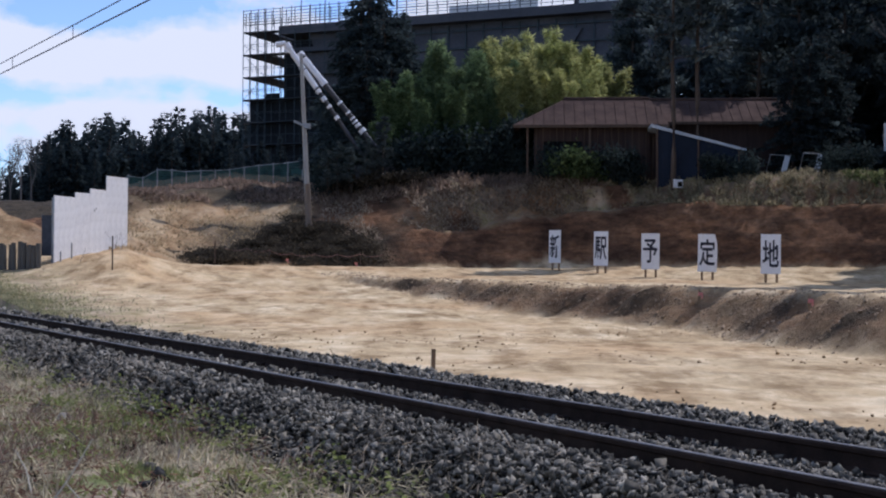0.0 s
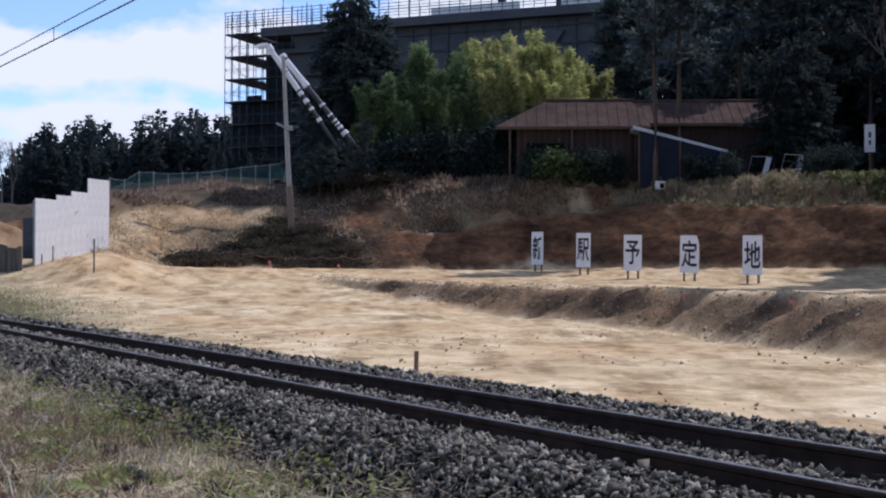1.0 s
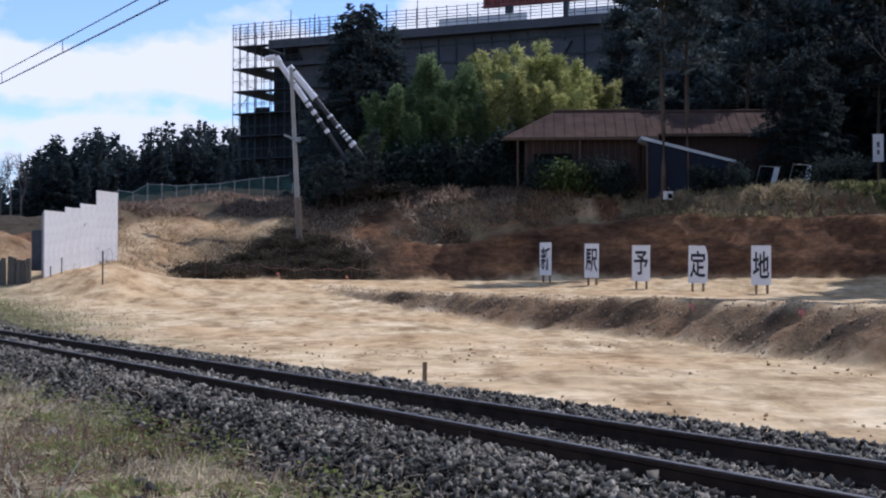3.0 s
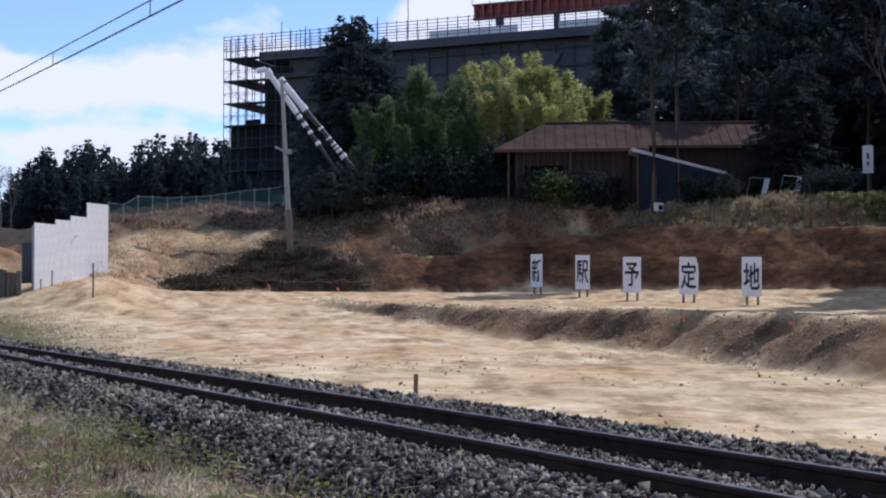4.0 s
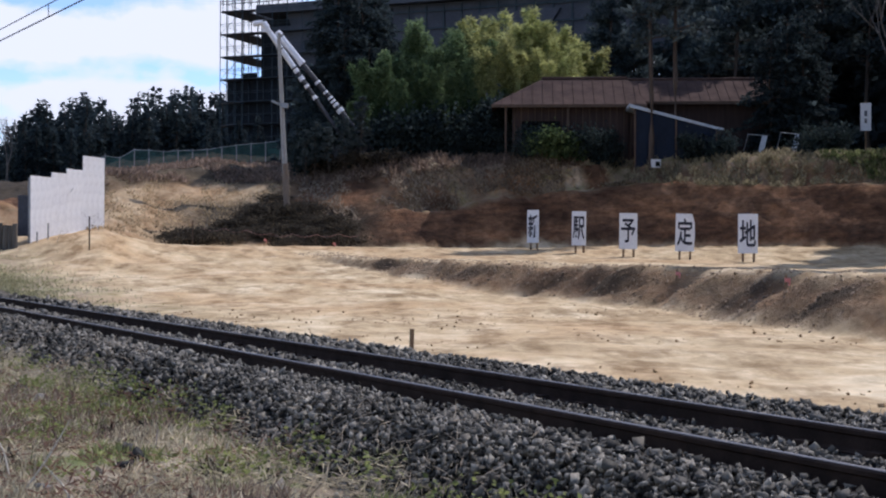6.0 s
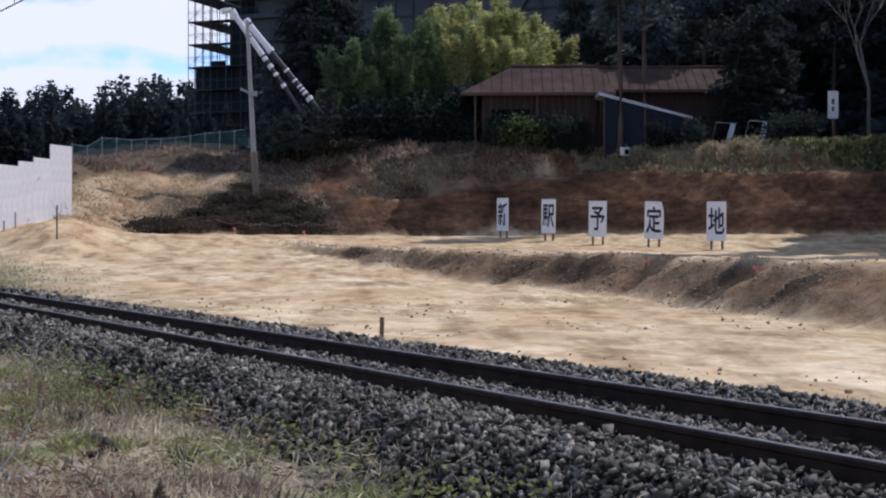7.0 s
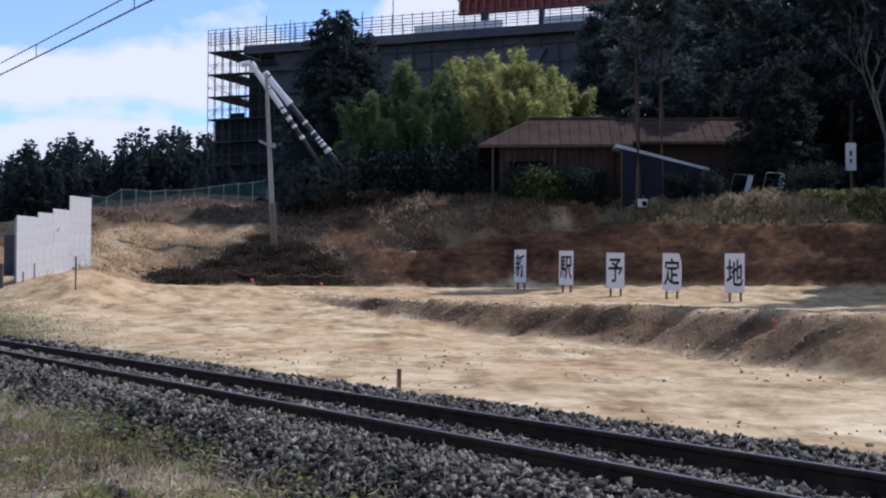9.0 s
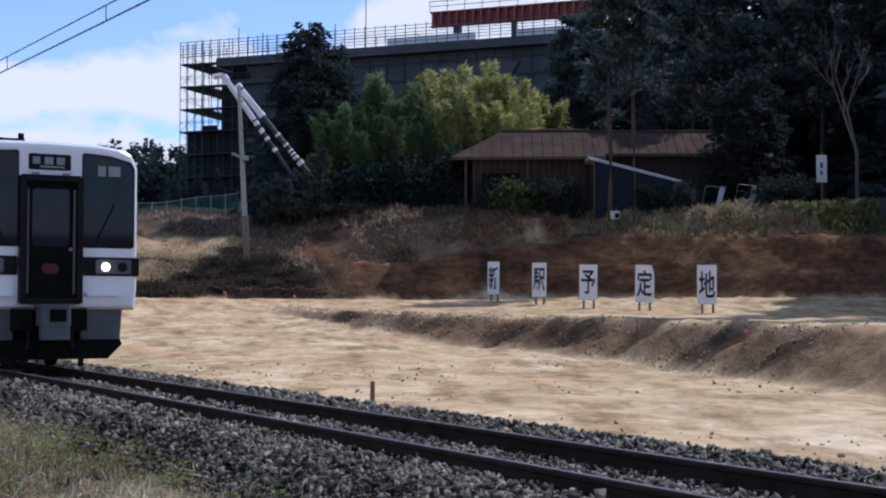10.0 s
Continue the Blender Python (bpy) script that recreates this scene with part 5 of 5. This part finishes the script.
    plant("bare_tree", bare_tree_meshes(14.0, 91, 0.15), 0.342, 83, "pale bare tree at the edge of the wood", "tree", "", 1.0, 40)
    # clods of soil on the site
    g = np.random.default_rng(12)
    s, d = g.uniform(4, 36, 1500), g.uniform(8.5, 25.5, 1500)
    keep = fbm(s, d, 6.0, 3, 2) > -0.1
    s, d = s[keep], d[keep]
    z = land(NX * d + DX * s, NY * d + DY * s)[0]
    me = stones_mesh("soil_clods", s, d, z + 0.01, 0.010 + 0.034 * g.random(len(s)) ** 3, 3)
    me.materials.clear()
    me.materials.append(CLOD)
    tagged(new("soil_clods", me), "scattered brown soil clods on the sand", "soil", kind="stuff")
    # rough clods on the face of the bank
    s = g.uniform(22, 66, 5200)
    d = np.interp(s, [10, 25, 34, 41, 54, 71], [17, 21.2, 24.7, 25, 25.4, 26]) + g.uniform(0.0, 2.6, 5200)
    x, y = NX * d + DX * s, NY * d + DY * s
    me = stones_mesh("bank_clods", s, d, land(x, y)[0] - 0.015, 0.016 + 0.042 * g.random(5200) ** 2, 6)
    me.materials.clear()
    me.materials.append(BANKCLOD)
    tagged(new("bank_clods", me), "rough brown clods on the face of the bank", "soil", kind="stuff")
    # shrubs along the foot and the lip of the cut
    dark = [bush_meshes(1.4, 0.62, 800, 100 + i, SHRUB, 0.16) for i in range(3)]
    for a, y, k in ((-0.05, 90.3, 1.3), (-0.04, 90.5, 1.3), (-0.06, 90.5, 1.2), (-0.03, 90.2, 1.3), (-0.112, 84, 1.2), (-0.125, 83, 1.0), (-0.137, 82, 0.9), (-0.15, 80, 0.8), (-0.165, 79, 0.7), (-0.118, 80, 0.9), (-0.10, 81, 0.8), (-0.178, 78, 0.55), (-0.14, 78, 0.6), (-0.09, 83, 0.8),
                    (-0.125, 79, 0.7), (-0.105, 86, 0.8), (-0.115, 87, 0.8), (-0.125, 85.5, 0.7), (-0.132, 84, 0.7), (-0.098, 85, 0.8), (-0.145, 82, 0.6), (-0.088, 86, 0.7), (-0.11, 82, 0.7), (-0.155, 77.5, 0.5), (-0.187, 77, 0.45), (-0.105, 79, 0.6)):
        plant("bush", rng.choice(dark), a, y, "dark bare-looking shrub at the foot of the cut", "bush", "shrubs at the cut", k, rng.uniform(0, 360))
    # more shrubs, to fill out the dark patch that is partly tree shade
    g2 = random.Random(77)
    for i in range(34):
        a = g2.uniform(-0.195, -0.06)
        cf, ct, _ = cut_lines(a)
        w = g2.uniform(0.02, max(0.12, 0.62 * float(ease(a, -0.185, -0.115)) * (1 - 0.5 * float(ease(a, -0.09, -0.04)))))
        plant("bush", g2.choice(dark), a, float(cf + (ct - cf) * w), "dark bare-looking shrub at the foot of the cut", "bush", "shrubs at the cut", g2.uniform(0.5, 1.05), g2.uniform(0, 360))
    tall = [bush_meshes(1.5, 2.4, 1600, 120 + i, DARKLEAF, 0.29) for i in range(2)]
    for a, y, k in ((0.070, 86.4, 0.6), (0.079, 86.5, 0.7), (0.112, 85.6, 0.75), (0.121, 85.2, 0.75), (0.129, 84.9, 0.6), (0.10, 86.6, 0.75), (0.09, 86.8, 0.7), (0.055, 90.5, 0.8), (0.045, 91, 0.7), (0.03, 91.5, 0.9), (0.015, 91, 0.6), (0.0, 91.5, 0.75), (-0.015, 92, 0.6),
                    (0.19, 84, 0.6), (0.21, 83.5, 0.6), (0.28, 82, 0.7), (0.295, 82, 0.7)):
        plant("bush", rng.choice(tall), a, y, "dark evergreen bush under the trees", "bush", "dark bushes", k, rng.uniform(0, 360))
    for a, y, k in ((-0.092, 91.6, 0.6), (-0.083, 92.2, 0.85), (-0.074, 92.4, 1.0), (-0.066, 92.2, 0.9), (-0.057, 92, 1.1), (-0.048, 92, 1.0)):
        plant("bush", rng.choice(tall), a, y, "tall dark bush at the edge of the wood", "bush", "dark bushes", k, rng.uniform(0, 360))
    for a, y, k in ((-0.090, 90.0, 0.22), (-0.083, 89.9, 0.25), (-0.074, 89.6, 0.22), (-0.062, 89.5, 0.24), (-0.05, 89.3, 0.30)):
        plant("pine_tree", rng.choice(pines), a, y, "slender young pine with a bare trunk", "tree", "young pines", k, rng.uniform(0, 360))
    # bushes added to stand in for the bamboo's own shade at its foot
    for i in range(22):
        plant("bush", g2.choice(tall), -0.045 + 0.0054 * i + g2.uniform(-0.003, 0.003), g2.uniform(91.8, 93.2), "dark bush added for the shade beneath the bamboo", "bush", "dark bushes", g2.uniform(0.6, 1.25), g2.uniform(0, 360))
    ever = bush_meshes(1.4, 2.2, 1500, 111, BROAD, 0.34)
    for a, y, k in ((0.080, 86.0, 0.72), (0.094, 85.8, 0.8), (0.103, 85.6, 0.7)):
        plant("bush", ever, a, y, "glossy evergreen bush before the outbuilding", "bush", "evergreen bushes", k, rng.uniform(0, 360))


def brush():
    """Dry and green tussocks as loose blades: along the lip of the cut and on the verge."""
    rng = np.random.default_rng(9)

    def blades(x, y, length, width, name, mat, label, lean=0.5):
        z = land(x, y)[0]
        n = len(x)
        way = np.stack([rng.normal(0, lean, n), rng.normal(0, lean, n), np.ones(n)], 1)
        v, t = sprays(n, np.stack([x, y, z - 0.02], 1), length, width, 0, rng, way)
        tagged(new(name, fast_mesh(name, v, t, mat)), label, "grass", kind="stuff")
    # lip of the cut
    n = 26000
    a = rng.uniform(-0.09, 0.46, n)
    ct = cut_lines(a)[1] + 1.2
    r = ct + rng.gamma(1.6, 1.5, n) - 1.6
    clump = lumps(a * 300, r, 1.0) > -0.2
    a, r = a[clump], r[clump]
    left = a < 0.11
    blades((a * r)[left], r[left], 0.55, 0.05, "withered_brush", BROWNGRASS, "withered brown brush along the lip of the cut", 0.8)
    blades((a * r)[~left], r[~left], 0.40, 0.04, "dry_brush", DULLGRASS, "dull dry grass along the lip of the cut", 0.7)
    n = 17000
    a = rng.uniform(-0.095, 0.15, n)
    cf, ct, k = cut_lines(a)
    r = ct + (cf - ct) * (1 - np.clip(k + 0.12, 0, 0.97)) * rng.uniform(-0.15, 1, n)
    keep = fbm(a * 95 + 0.7 * r, r * 0.5, 1.6, 4, 13) > -0.22
    a, r = a[keep], r[keep]
    pick = rng.uniform(size=len(a)) < 0.8
    blades((a * r)[pick], r[pick], 0.32, 0.03, "pale_brush", PALEBRUSH, "pale withered brush on the slope above the ledge", 0.9)
    blades((a * r)[~pick], r[~pick], 0.34, 0.035, "slope_thicket", BROWNGRASS, "withered brown brush on the slope above the ledge", 0.9)
    n = 6500
    a = rng.uniform(-0.25, -0.10, n)
    cf, ct, _ = cut_lines(a)
    r = cf + (ct - cf) * rng.uniform(0.05, 1.05, n)
    keep = fbm(a * 80, r * 0.4, 1.8, 4, 19) > -0.1
    a, r = a[keep], r[keep]
    blades(a * r, r, 0.26, 0.03, "slope_grass", TANGRASS, "short tan dead grass on the slope", 0.8)
    n = 13000
    a = rng.uniform(-0.25, -0.085, n)
    r = cut_lines(a)[1] + rng.uniform(0.2, 13, n)
    keep = fbm(a * 90, r, 2.5, 4, 3) > -0.15
    a, r = a[keep], r[keep]
    blades(a * r, r, 0.42, 0.05, "slope_brush", BROWNGRASS, "withered brown brush below the mesh fence", 0.8)
    n = 12000
    a = rng.uniform(0.283, 0.46, n)
    r = np.interp(a, [0.283, 0.32, 0.46], [79, 76, 72]) + rng.gamma(2.0, 1.0, n)
    blades(a * r, r, 0.36, 0.07, "creeper", CREEPER, "green creeper mound on the lip of the cut", 0.9)
    # the verge in the foreground: tussocks over a thin mat
    def tussocks(n, per, name, mat, label, length, width, seed, near):
        cs, cd = rng.uniform(5, 27, n), rng.uniform(0.3, 4.25, n)
        patch = fbm(cs, cd, 1.1, 4, seed) - 0.06 + near * (ease(cd, 2.8, 3.7) - 0.5)
        cs, cd, patch = cs[patch > 0], cd[patch > 0], patch[patch > 0]
        m = len(cs)
        s = np.repeat(cs, per) + rng.normal(0, 0.07, m * per)
        d = np.repeat(cd, per) + rng.normal(0, 0.07, m * per)
        size = np.repeat(rng.uniform(0.35, 1.5, m), per)[:, None]
        blades(NX * d + DX * s, NY * d + DY * s, length * size, width, name, mat, label, 0.75)
    tussocks(1500, 50, "dry_grass", STRAW, "dry straw tussocks on the verge", 0.13, 0.008, 2.0, 0.0)
    tussocks(1500, 46, "green_grass", GREENGRASS, "green grass tussocks on the verge", 0.11, 0.009, 5.0, 0.35)
    tussocks(380, 60, "dark_weeds", SHRUB, "dark withered weed clumps on the verge", 0.13, 0.012, 14.0, 0.0)
    tussocks(800, 45, "withered_stalks", BROWNGRASS, "withered brown stalks on the verge", 0.20, 0.005, 9.0, -0.2)

    def mat(n, name, stuff, label, length, width, seed, shift, rise, near):
        """Loose litter or small leaves that lie every way, in patches."""
        s, d = rng.uniform(5, 27, n), rng.uniform(0.3, 4.55, n)
        keep = fbm(s, d, 1.0, 4, seed) + near * (ease(d, 2.6, 3.7) - 0.5) - 1.5 * ease(d, 3.75, 4.35) > shift
        s, d = s[keep], d[keep]
        x, y = NX * d + DX * s, NY * d + DY * s
        bed = np.interp(d - MID, [-2.1, -1.68, -1.18], [-0.56, -0.52, -0.15])
        at = np.stack([x, y, np.maximum(land(x, y)[0], bed) + rng.uniform(0, rise, len(s))], 1)
        out = np.stack([rng.normal(0, 1, len(s)), rng.normal(0, 1, len(s)), rng.uniform(0.0, 0.5, len(s))], 1)
        v, f = sprays(len(s), at, length, width, 0, rng, out)
        tagged(new(name, fast_mesh(name, v, f, stuff)), label, "grass", kind="stuff")
    mat(52000, "straw_litter", STRAW, "pale matted straw lying on the verge", 0.13, 0.0045, 3.0, -0.12, 0.06, 0.0)
    mat(36000, "leafy_weeds", WEED, "low leafy green weeds on the verge", 0.05, 0.015, 5.0, 0.06, 0.12, 0.75)
    mat(24000, "rusty_litter", RUSTLITTER, "reddish dead stems and leaves on the verge", 0.10, 0.006, 17.0, 0.02, 0.12, -0.5)
    for (ax, ay, az), (bx, by, bz) in (((-2.62, 8.9, -0.55), (-2.35, 9.1, -0.07)), ((-2.9, 9.6, -0.52), (-3.05, 9.7, -0.22)), ((-2.2, 8.6, -0.55), (-2.42, 8.7, -0.30))):
        p, q = Vector((ax, ay, az)), Vector((bx, by, bz))
        tagged(part("dry_reed", tapered([p, p.lerp(q, 0.5) + Vector((0.02, 0, 0.01)), q], [0.007, 0.006, 0.003], 5), PALEREED), "pale dry reed leaning over the verge", "reed", "reeds on the verge")
    # dead stems lying over the edge of the ballast
    n = 4200
    s, d = rng.uniform(5, 26, n), 3.2 + rng.gamma(2.2, 0.28, n)
    keep = (d < 4.5) & (fbm(s, d, 0.9, 4, 12) > -0.05)
    s, d = s[keep], d[keep]
    x, y = NX * d + DX * s, NY * d + DY * s
    z = np.interp(d - MID, [-2.1, -1.68, -1.18], [-0.53, -0.49, -0.12]) + 0.02
    way = np.stack([rng.normal(0, 1.0, len(s)), rng.normal(0, 1.0, len(s)), np.full(len(s), 0.55)], 1)
    v, f = sprays(len(s), np.stack([x, y, z], 1), 0.15, 0.0032, 0, rng, way)
    tagged(new("dead_stems", fast_mesh("dead_stems", v, f, PALEBRUSH)), "withered stems lying over the ballast edge", "weeds", kind="stuff")
    # pale stones and fallen sticks in the grass
    x, y = np.array([-5.2, -2.1, -4.1]), np.array([18.1, 12.9, 16.6])
    me = stones_mesh("flat_stones", DX * x + DY * y, NX * x + NY * y, land(x, y)[0] + 0.01, np.array([0.17, 0.08, 0.07]), 24)
    me.materials.clear()
    me.materials.append(CONCRETE)
    tagged(new("flat_stones", me), "pale flat stones half sunk in the grass", "stones", kind="stuff")
    n = 46
    s, d = rng.uniform(7, 24, n), rng.uniform(1.6, 3.9, n)
    z = land(NX * d + DX * s, NY * d + DY * s)[0]
    tagged(new("verge_stones", stones_mesh("verge_stones", s, d, z + 0.03, 0.03 + 0.10 * rng.uniform(size=n) ** 3, 8)), "pale stones lying in the verge grass", "stones", kind="stuff")
    for i in range(26):
        s, d = rng.uniform(7, 16), rng.uniform(1.2, 3.8)
        p = Vector(on_track(s, d)) + Vector((0, 0, height(*on_track(s, d)[:2]) + 0.03))
        q = p + Vector((rng.normal(0, 0.22), rng.normal(0, 0.22), rng.uniform(0.04, 0.22)))
        tagged(part("fallen_stick", tapered([p, p.lerp(q, 0.5) + Vector((0, 0, 0.02)), q], [0.007, 0.006, 0.003], 5), TWIG), "pale dry stick fallen in the grass", "stick", "sticks in the grass")
    n = 42000
    s, d = rng.uniform(36, 74, n), 7.6 + rng.gamma(1.3, 0.75, n)
    keep = (fbm(s, d, 1.6, 4, 5) > -0.3) & (rng.uniform(size=n) < ease(s, 36, 52))
    s, d = s[keep], d[keep]
    blades(NX * d + DX * s, NY * d + DY * s, 0.13, 0.014, "trackside_grass", VERGEGRASS, "thin green and dry grass beside the line", 0.6)


def safety_fence():
    """Green mesh fence over the slope behind the hoarding."""
    t = thing("mesh_fence", pose(0, 0, 0), "green mesh fence along the top of the slope", "fence")
    pts = [(-0.245 + 0.0105 * i, 104 + 0.9 * i) for i in range(15)]
    prev = None
    for a, y in pts:
        p = Vector((a * y, y, height(a * y, y)))
        part("post", Build().tube(p - Vector((0, 0, 0.3)), p + Vector((0, 0, 1.7)), 0.05, sides=6), STEEL, t)
        if prev:
            net = Build()
            for h in range(9):
                net.tube(prev + Vector((0, 0, 0.1 + 0.18 * h)), p + Vector((0, 0, 0.1 + 0.18 * h)), 0.032, sides=4, caps=False)
            for h in range(1, 9):
                q = prev.lerp(p, h / 9)
                net.tube(q + Vector((0, 0, 0.08)), q + Vector((0, 0, 1.55)), 0.03, sides=4, caps=False)
            part("mesh_panel", net, NET, t)
            part("rail", Build().tube(prev + Vector((0, 0, 1.6)), p + Vector((0, 0, 1.6)), 0.03, sides=5), STEEL, t)
        prev = p


def pile_wall():
    """Weathered timber piles that hold the spoil heap."""
    t = thing("pile_wall", pose(-18.9, 63.2, -0.1), "grey timber pile wall holding a soil heap", "retaining wall")
    m = Build().tube((0, 0, 0.4), (0, 0, 2.55), 0.13, 0.12, 8).mesh("pile", GREYWOOD)
    for i in range(26):
        part("pile", m, None, t).matrix_basis = pose(-0.235 * i, 0.05 * math.sin(2.3 * i) + 0.05 * i, 0.09 * math.sin(5.1 * i), 0, 1.5 * math.sin(3.3 * i))


def small_things():
    pile_wall()
    stake(-0.255, 19.0, 0.60, 0.025, 1)
    stake(-15.1, 61.5, 1.5, 0.03, mat=OLDWOOD, label="thin dark marker post on the sand")
    stake(-12.5, 73.0, 1.3, 0.03, mat=OLDWOOD, label="thin dark marker post on the sand")
    for a, y, h in ((0.178, 42.5, 0.35), (0.257, 34.0, 0.35), (-0.12, 77.0, 0.5), (-0.07, 77.5, 0.3)):
        stake(a * y, y, h, 0.02, 4, True, label="short survey stake with a pink ribbon")
    # red and white tape along the foot of the cut
    tape = thing("tape_barrier", pose(0, 0, 0), "sagging red tape on short stakes at the cut's foot", "barrier")
    prev = None
    for i in range(8):
        a, y = -0.165 + 0.0165 * i, 77.0 + 0.25 * i
        p = Vector((a * y, y, height(a * y, y)))
        part("stake", Build().box(p + Vector((0, 0, 0.35)), (0.05, 0.05, 0.9)), OLDWOOD, tape)
        top = p + Vector((0, -0.04, 0.72))
        if prev:
            mid = prev.lerp(top, 0.5) - Vector((0, 0, 0.16))
            part("tape", Build().path([prev, prev.lerp(mid, 0.5) - Vector((0, 0, 0.03)), mid, mid.lerp(top, 0.5) - Vector((0, 0, 0.03)), top], [0.012] * 5, 5), TAPE, tape, "faded red tape")
        prev = top
    sap = bare_tree_meshes(2.2, 140, 0.022)
    for a, y, k in ((-0.2455, 67.2, 0.8), (-0.239, 67.8, 0.7), (-0.2685, 63.0, 0.55)):
        plant("bare_sapling", sap, a, y, "thin bare sapling before the white hoarding", "sapling", "bare saplings", k, 360 * k)
    g = np.random.default_rng(31)
    n = 260
    s = np.repeat(g.uniform(-1.5, 9, 13), 20) + g.normal(0, 0.06, n)
    d = np.repeat(g.uniform(8.6, 11, 13), 20) + g.normal(0, 0.06, n)
    x, y = NX * d + DX * s, NY * d + DY * s
    v, f = sprays(n, np.stack([x, y, land(x, y)[0]], 1), 0.30, 0.005, 0, g, np.stack([g.normal(0, 0.5, n), g.normal(0, 0.5, n), np.ones(n)], 1))
    tagged(new("dry_weeds", fast_mesh("dry_weeds", v, f, STRAW)), "sparse dry weeds at the edge of the sand", "weeds", kind="stuff")
    # white panels and a notice among the trees
    for a, y in ((0.2385, 84), (0.2625, 84)):
        x = a * y
        t = thing("leaning_panel", pose(x, y, height(x, y) - 0.1, 0, 14, -10), "pale panel leaning in the brush", "panel", "panels in the brush")
        part("sheet", Build().box((0, 0, 0.65), (0.32, 0.05, 1.25)), TIN, t)
        part("frame", Build().tube((-1.0, 0.1, 1.15), (0.2, 0.1, 1.35), 0.025, sides=5).tube((-1.0, 0.1, 0), (-1.0, 0.1, 1.15), 0.025, sides=5), STEEL, t)
    x, y = 0.3155 * 82, 82.0
    t = thing("notice_board", pose(x, y, height(x, y) - 0.6, 0, 0, -12), "tall white notice board on a post at the wood's edge", "sign")
    part("post", Build().box((0, 0.06, 1.8), (0.09, 0.09, 4.0)), WOOD, t)
    nb = part("board", Build().box((0, 0, 2.85), (0.62, 0.05, 1.65)), BOARD, t)
    part("writing", Build().box((0, -0.03, 3.05), (0.16, 0.012, 0.34)).box((0, -0.03, 2.6), (0.14, 0.012, 0.28)), SKIRT, nb, "faint unreadable bars of writing")
    x, y = 0.1625 * 84.0, 84.0
    t = thing("white_crate", pose(x, y, height(x, y), 0, 0, 15), "small white crate in the grass", "crate")
    part("shell", Build().box((0, 0, 0.22), (0.6, 0.5, 0.5)), BOARD, t)
    # black slab on the face paints the crate's dark inside
    part("opening_shade", Build().box((0.08, -0.25, 0.18), (0.3, 0.03, 0.3)), UNDER, t)


CHARS = "\u65b0\u99c5\u4e88\u5b9a\u5730"


def build():
    rail_track()
    ballast()
    overhead_wires()
    viaduct()
    red_girder()
    scaffold()
    crane()
    farmhouse()
    lean_to()
    woods()
    hoarding()
    safety_fence()
    utility_pole()
    for ch, x, y, turn, tilt, cl in zip(CHARS, (5.74, 7.94, 10.06, 12.35, 14.66), (76.9, 73.7, 70.2, 67.1, 63.7), (-50, -41, -12, -14, -25), (0.5, 0.8, 0.3, 1.2, 0.2), (0, 0, 0, 1, 0)):
        sign_board(ch, x, y, turn, tilt, cl)
    small_things()
    brush()


build()
LEAD = lead_car()
CARS = [LEAD, plain_car(), plain_car(), plain_car()]


def motions():
    """The train comes in from the left along the line at an even pace."""
    speed, at_end = 22.3, 22.8
    for i, car in enumerate(CARS):
        rows = []
        for t in (0.0, 2.5, 5.0, 7.5, 9.0, 10.0):
            s = at_end + speed * (10.0 - t) + 20.0 * i
            rows.append((t, pose(*on_track(s, MID, 0.0), 0, 0, math.degrees(TURN))))
        walk(car, rows)


motions()
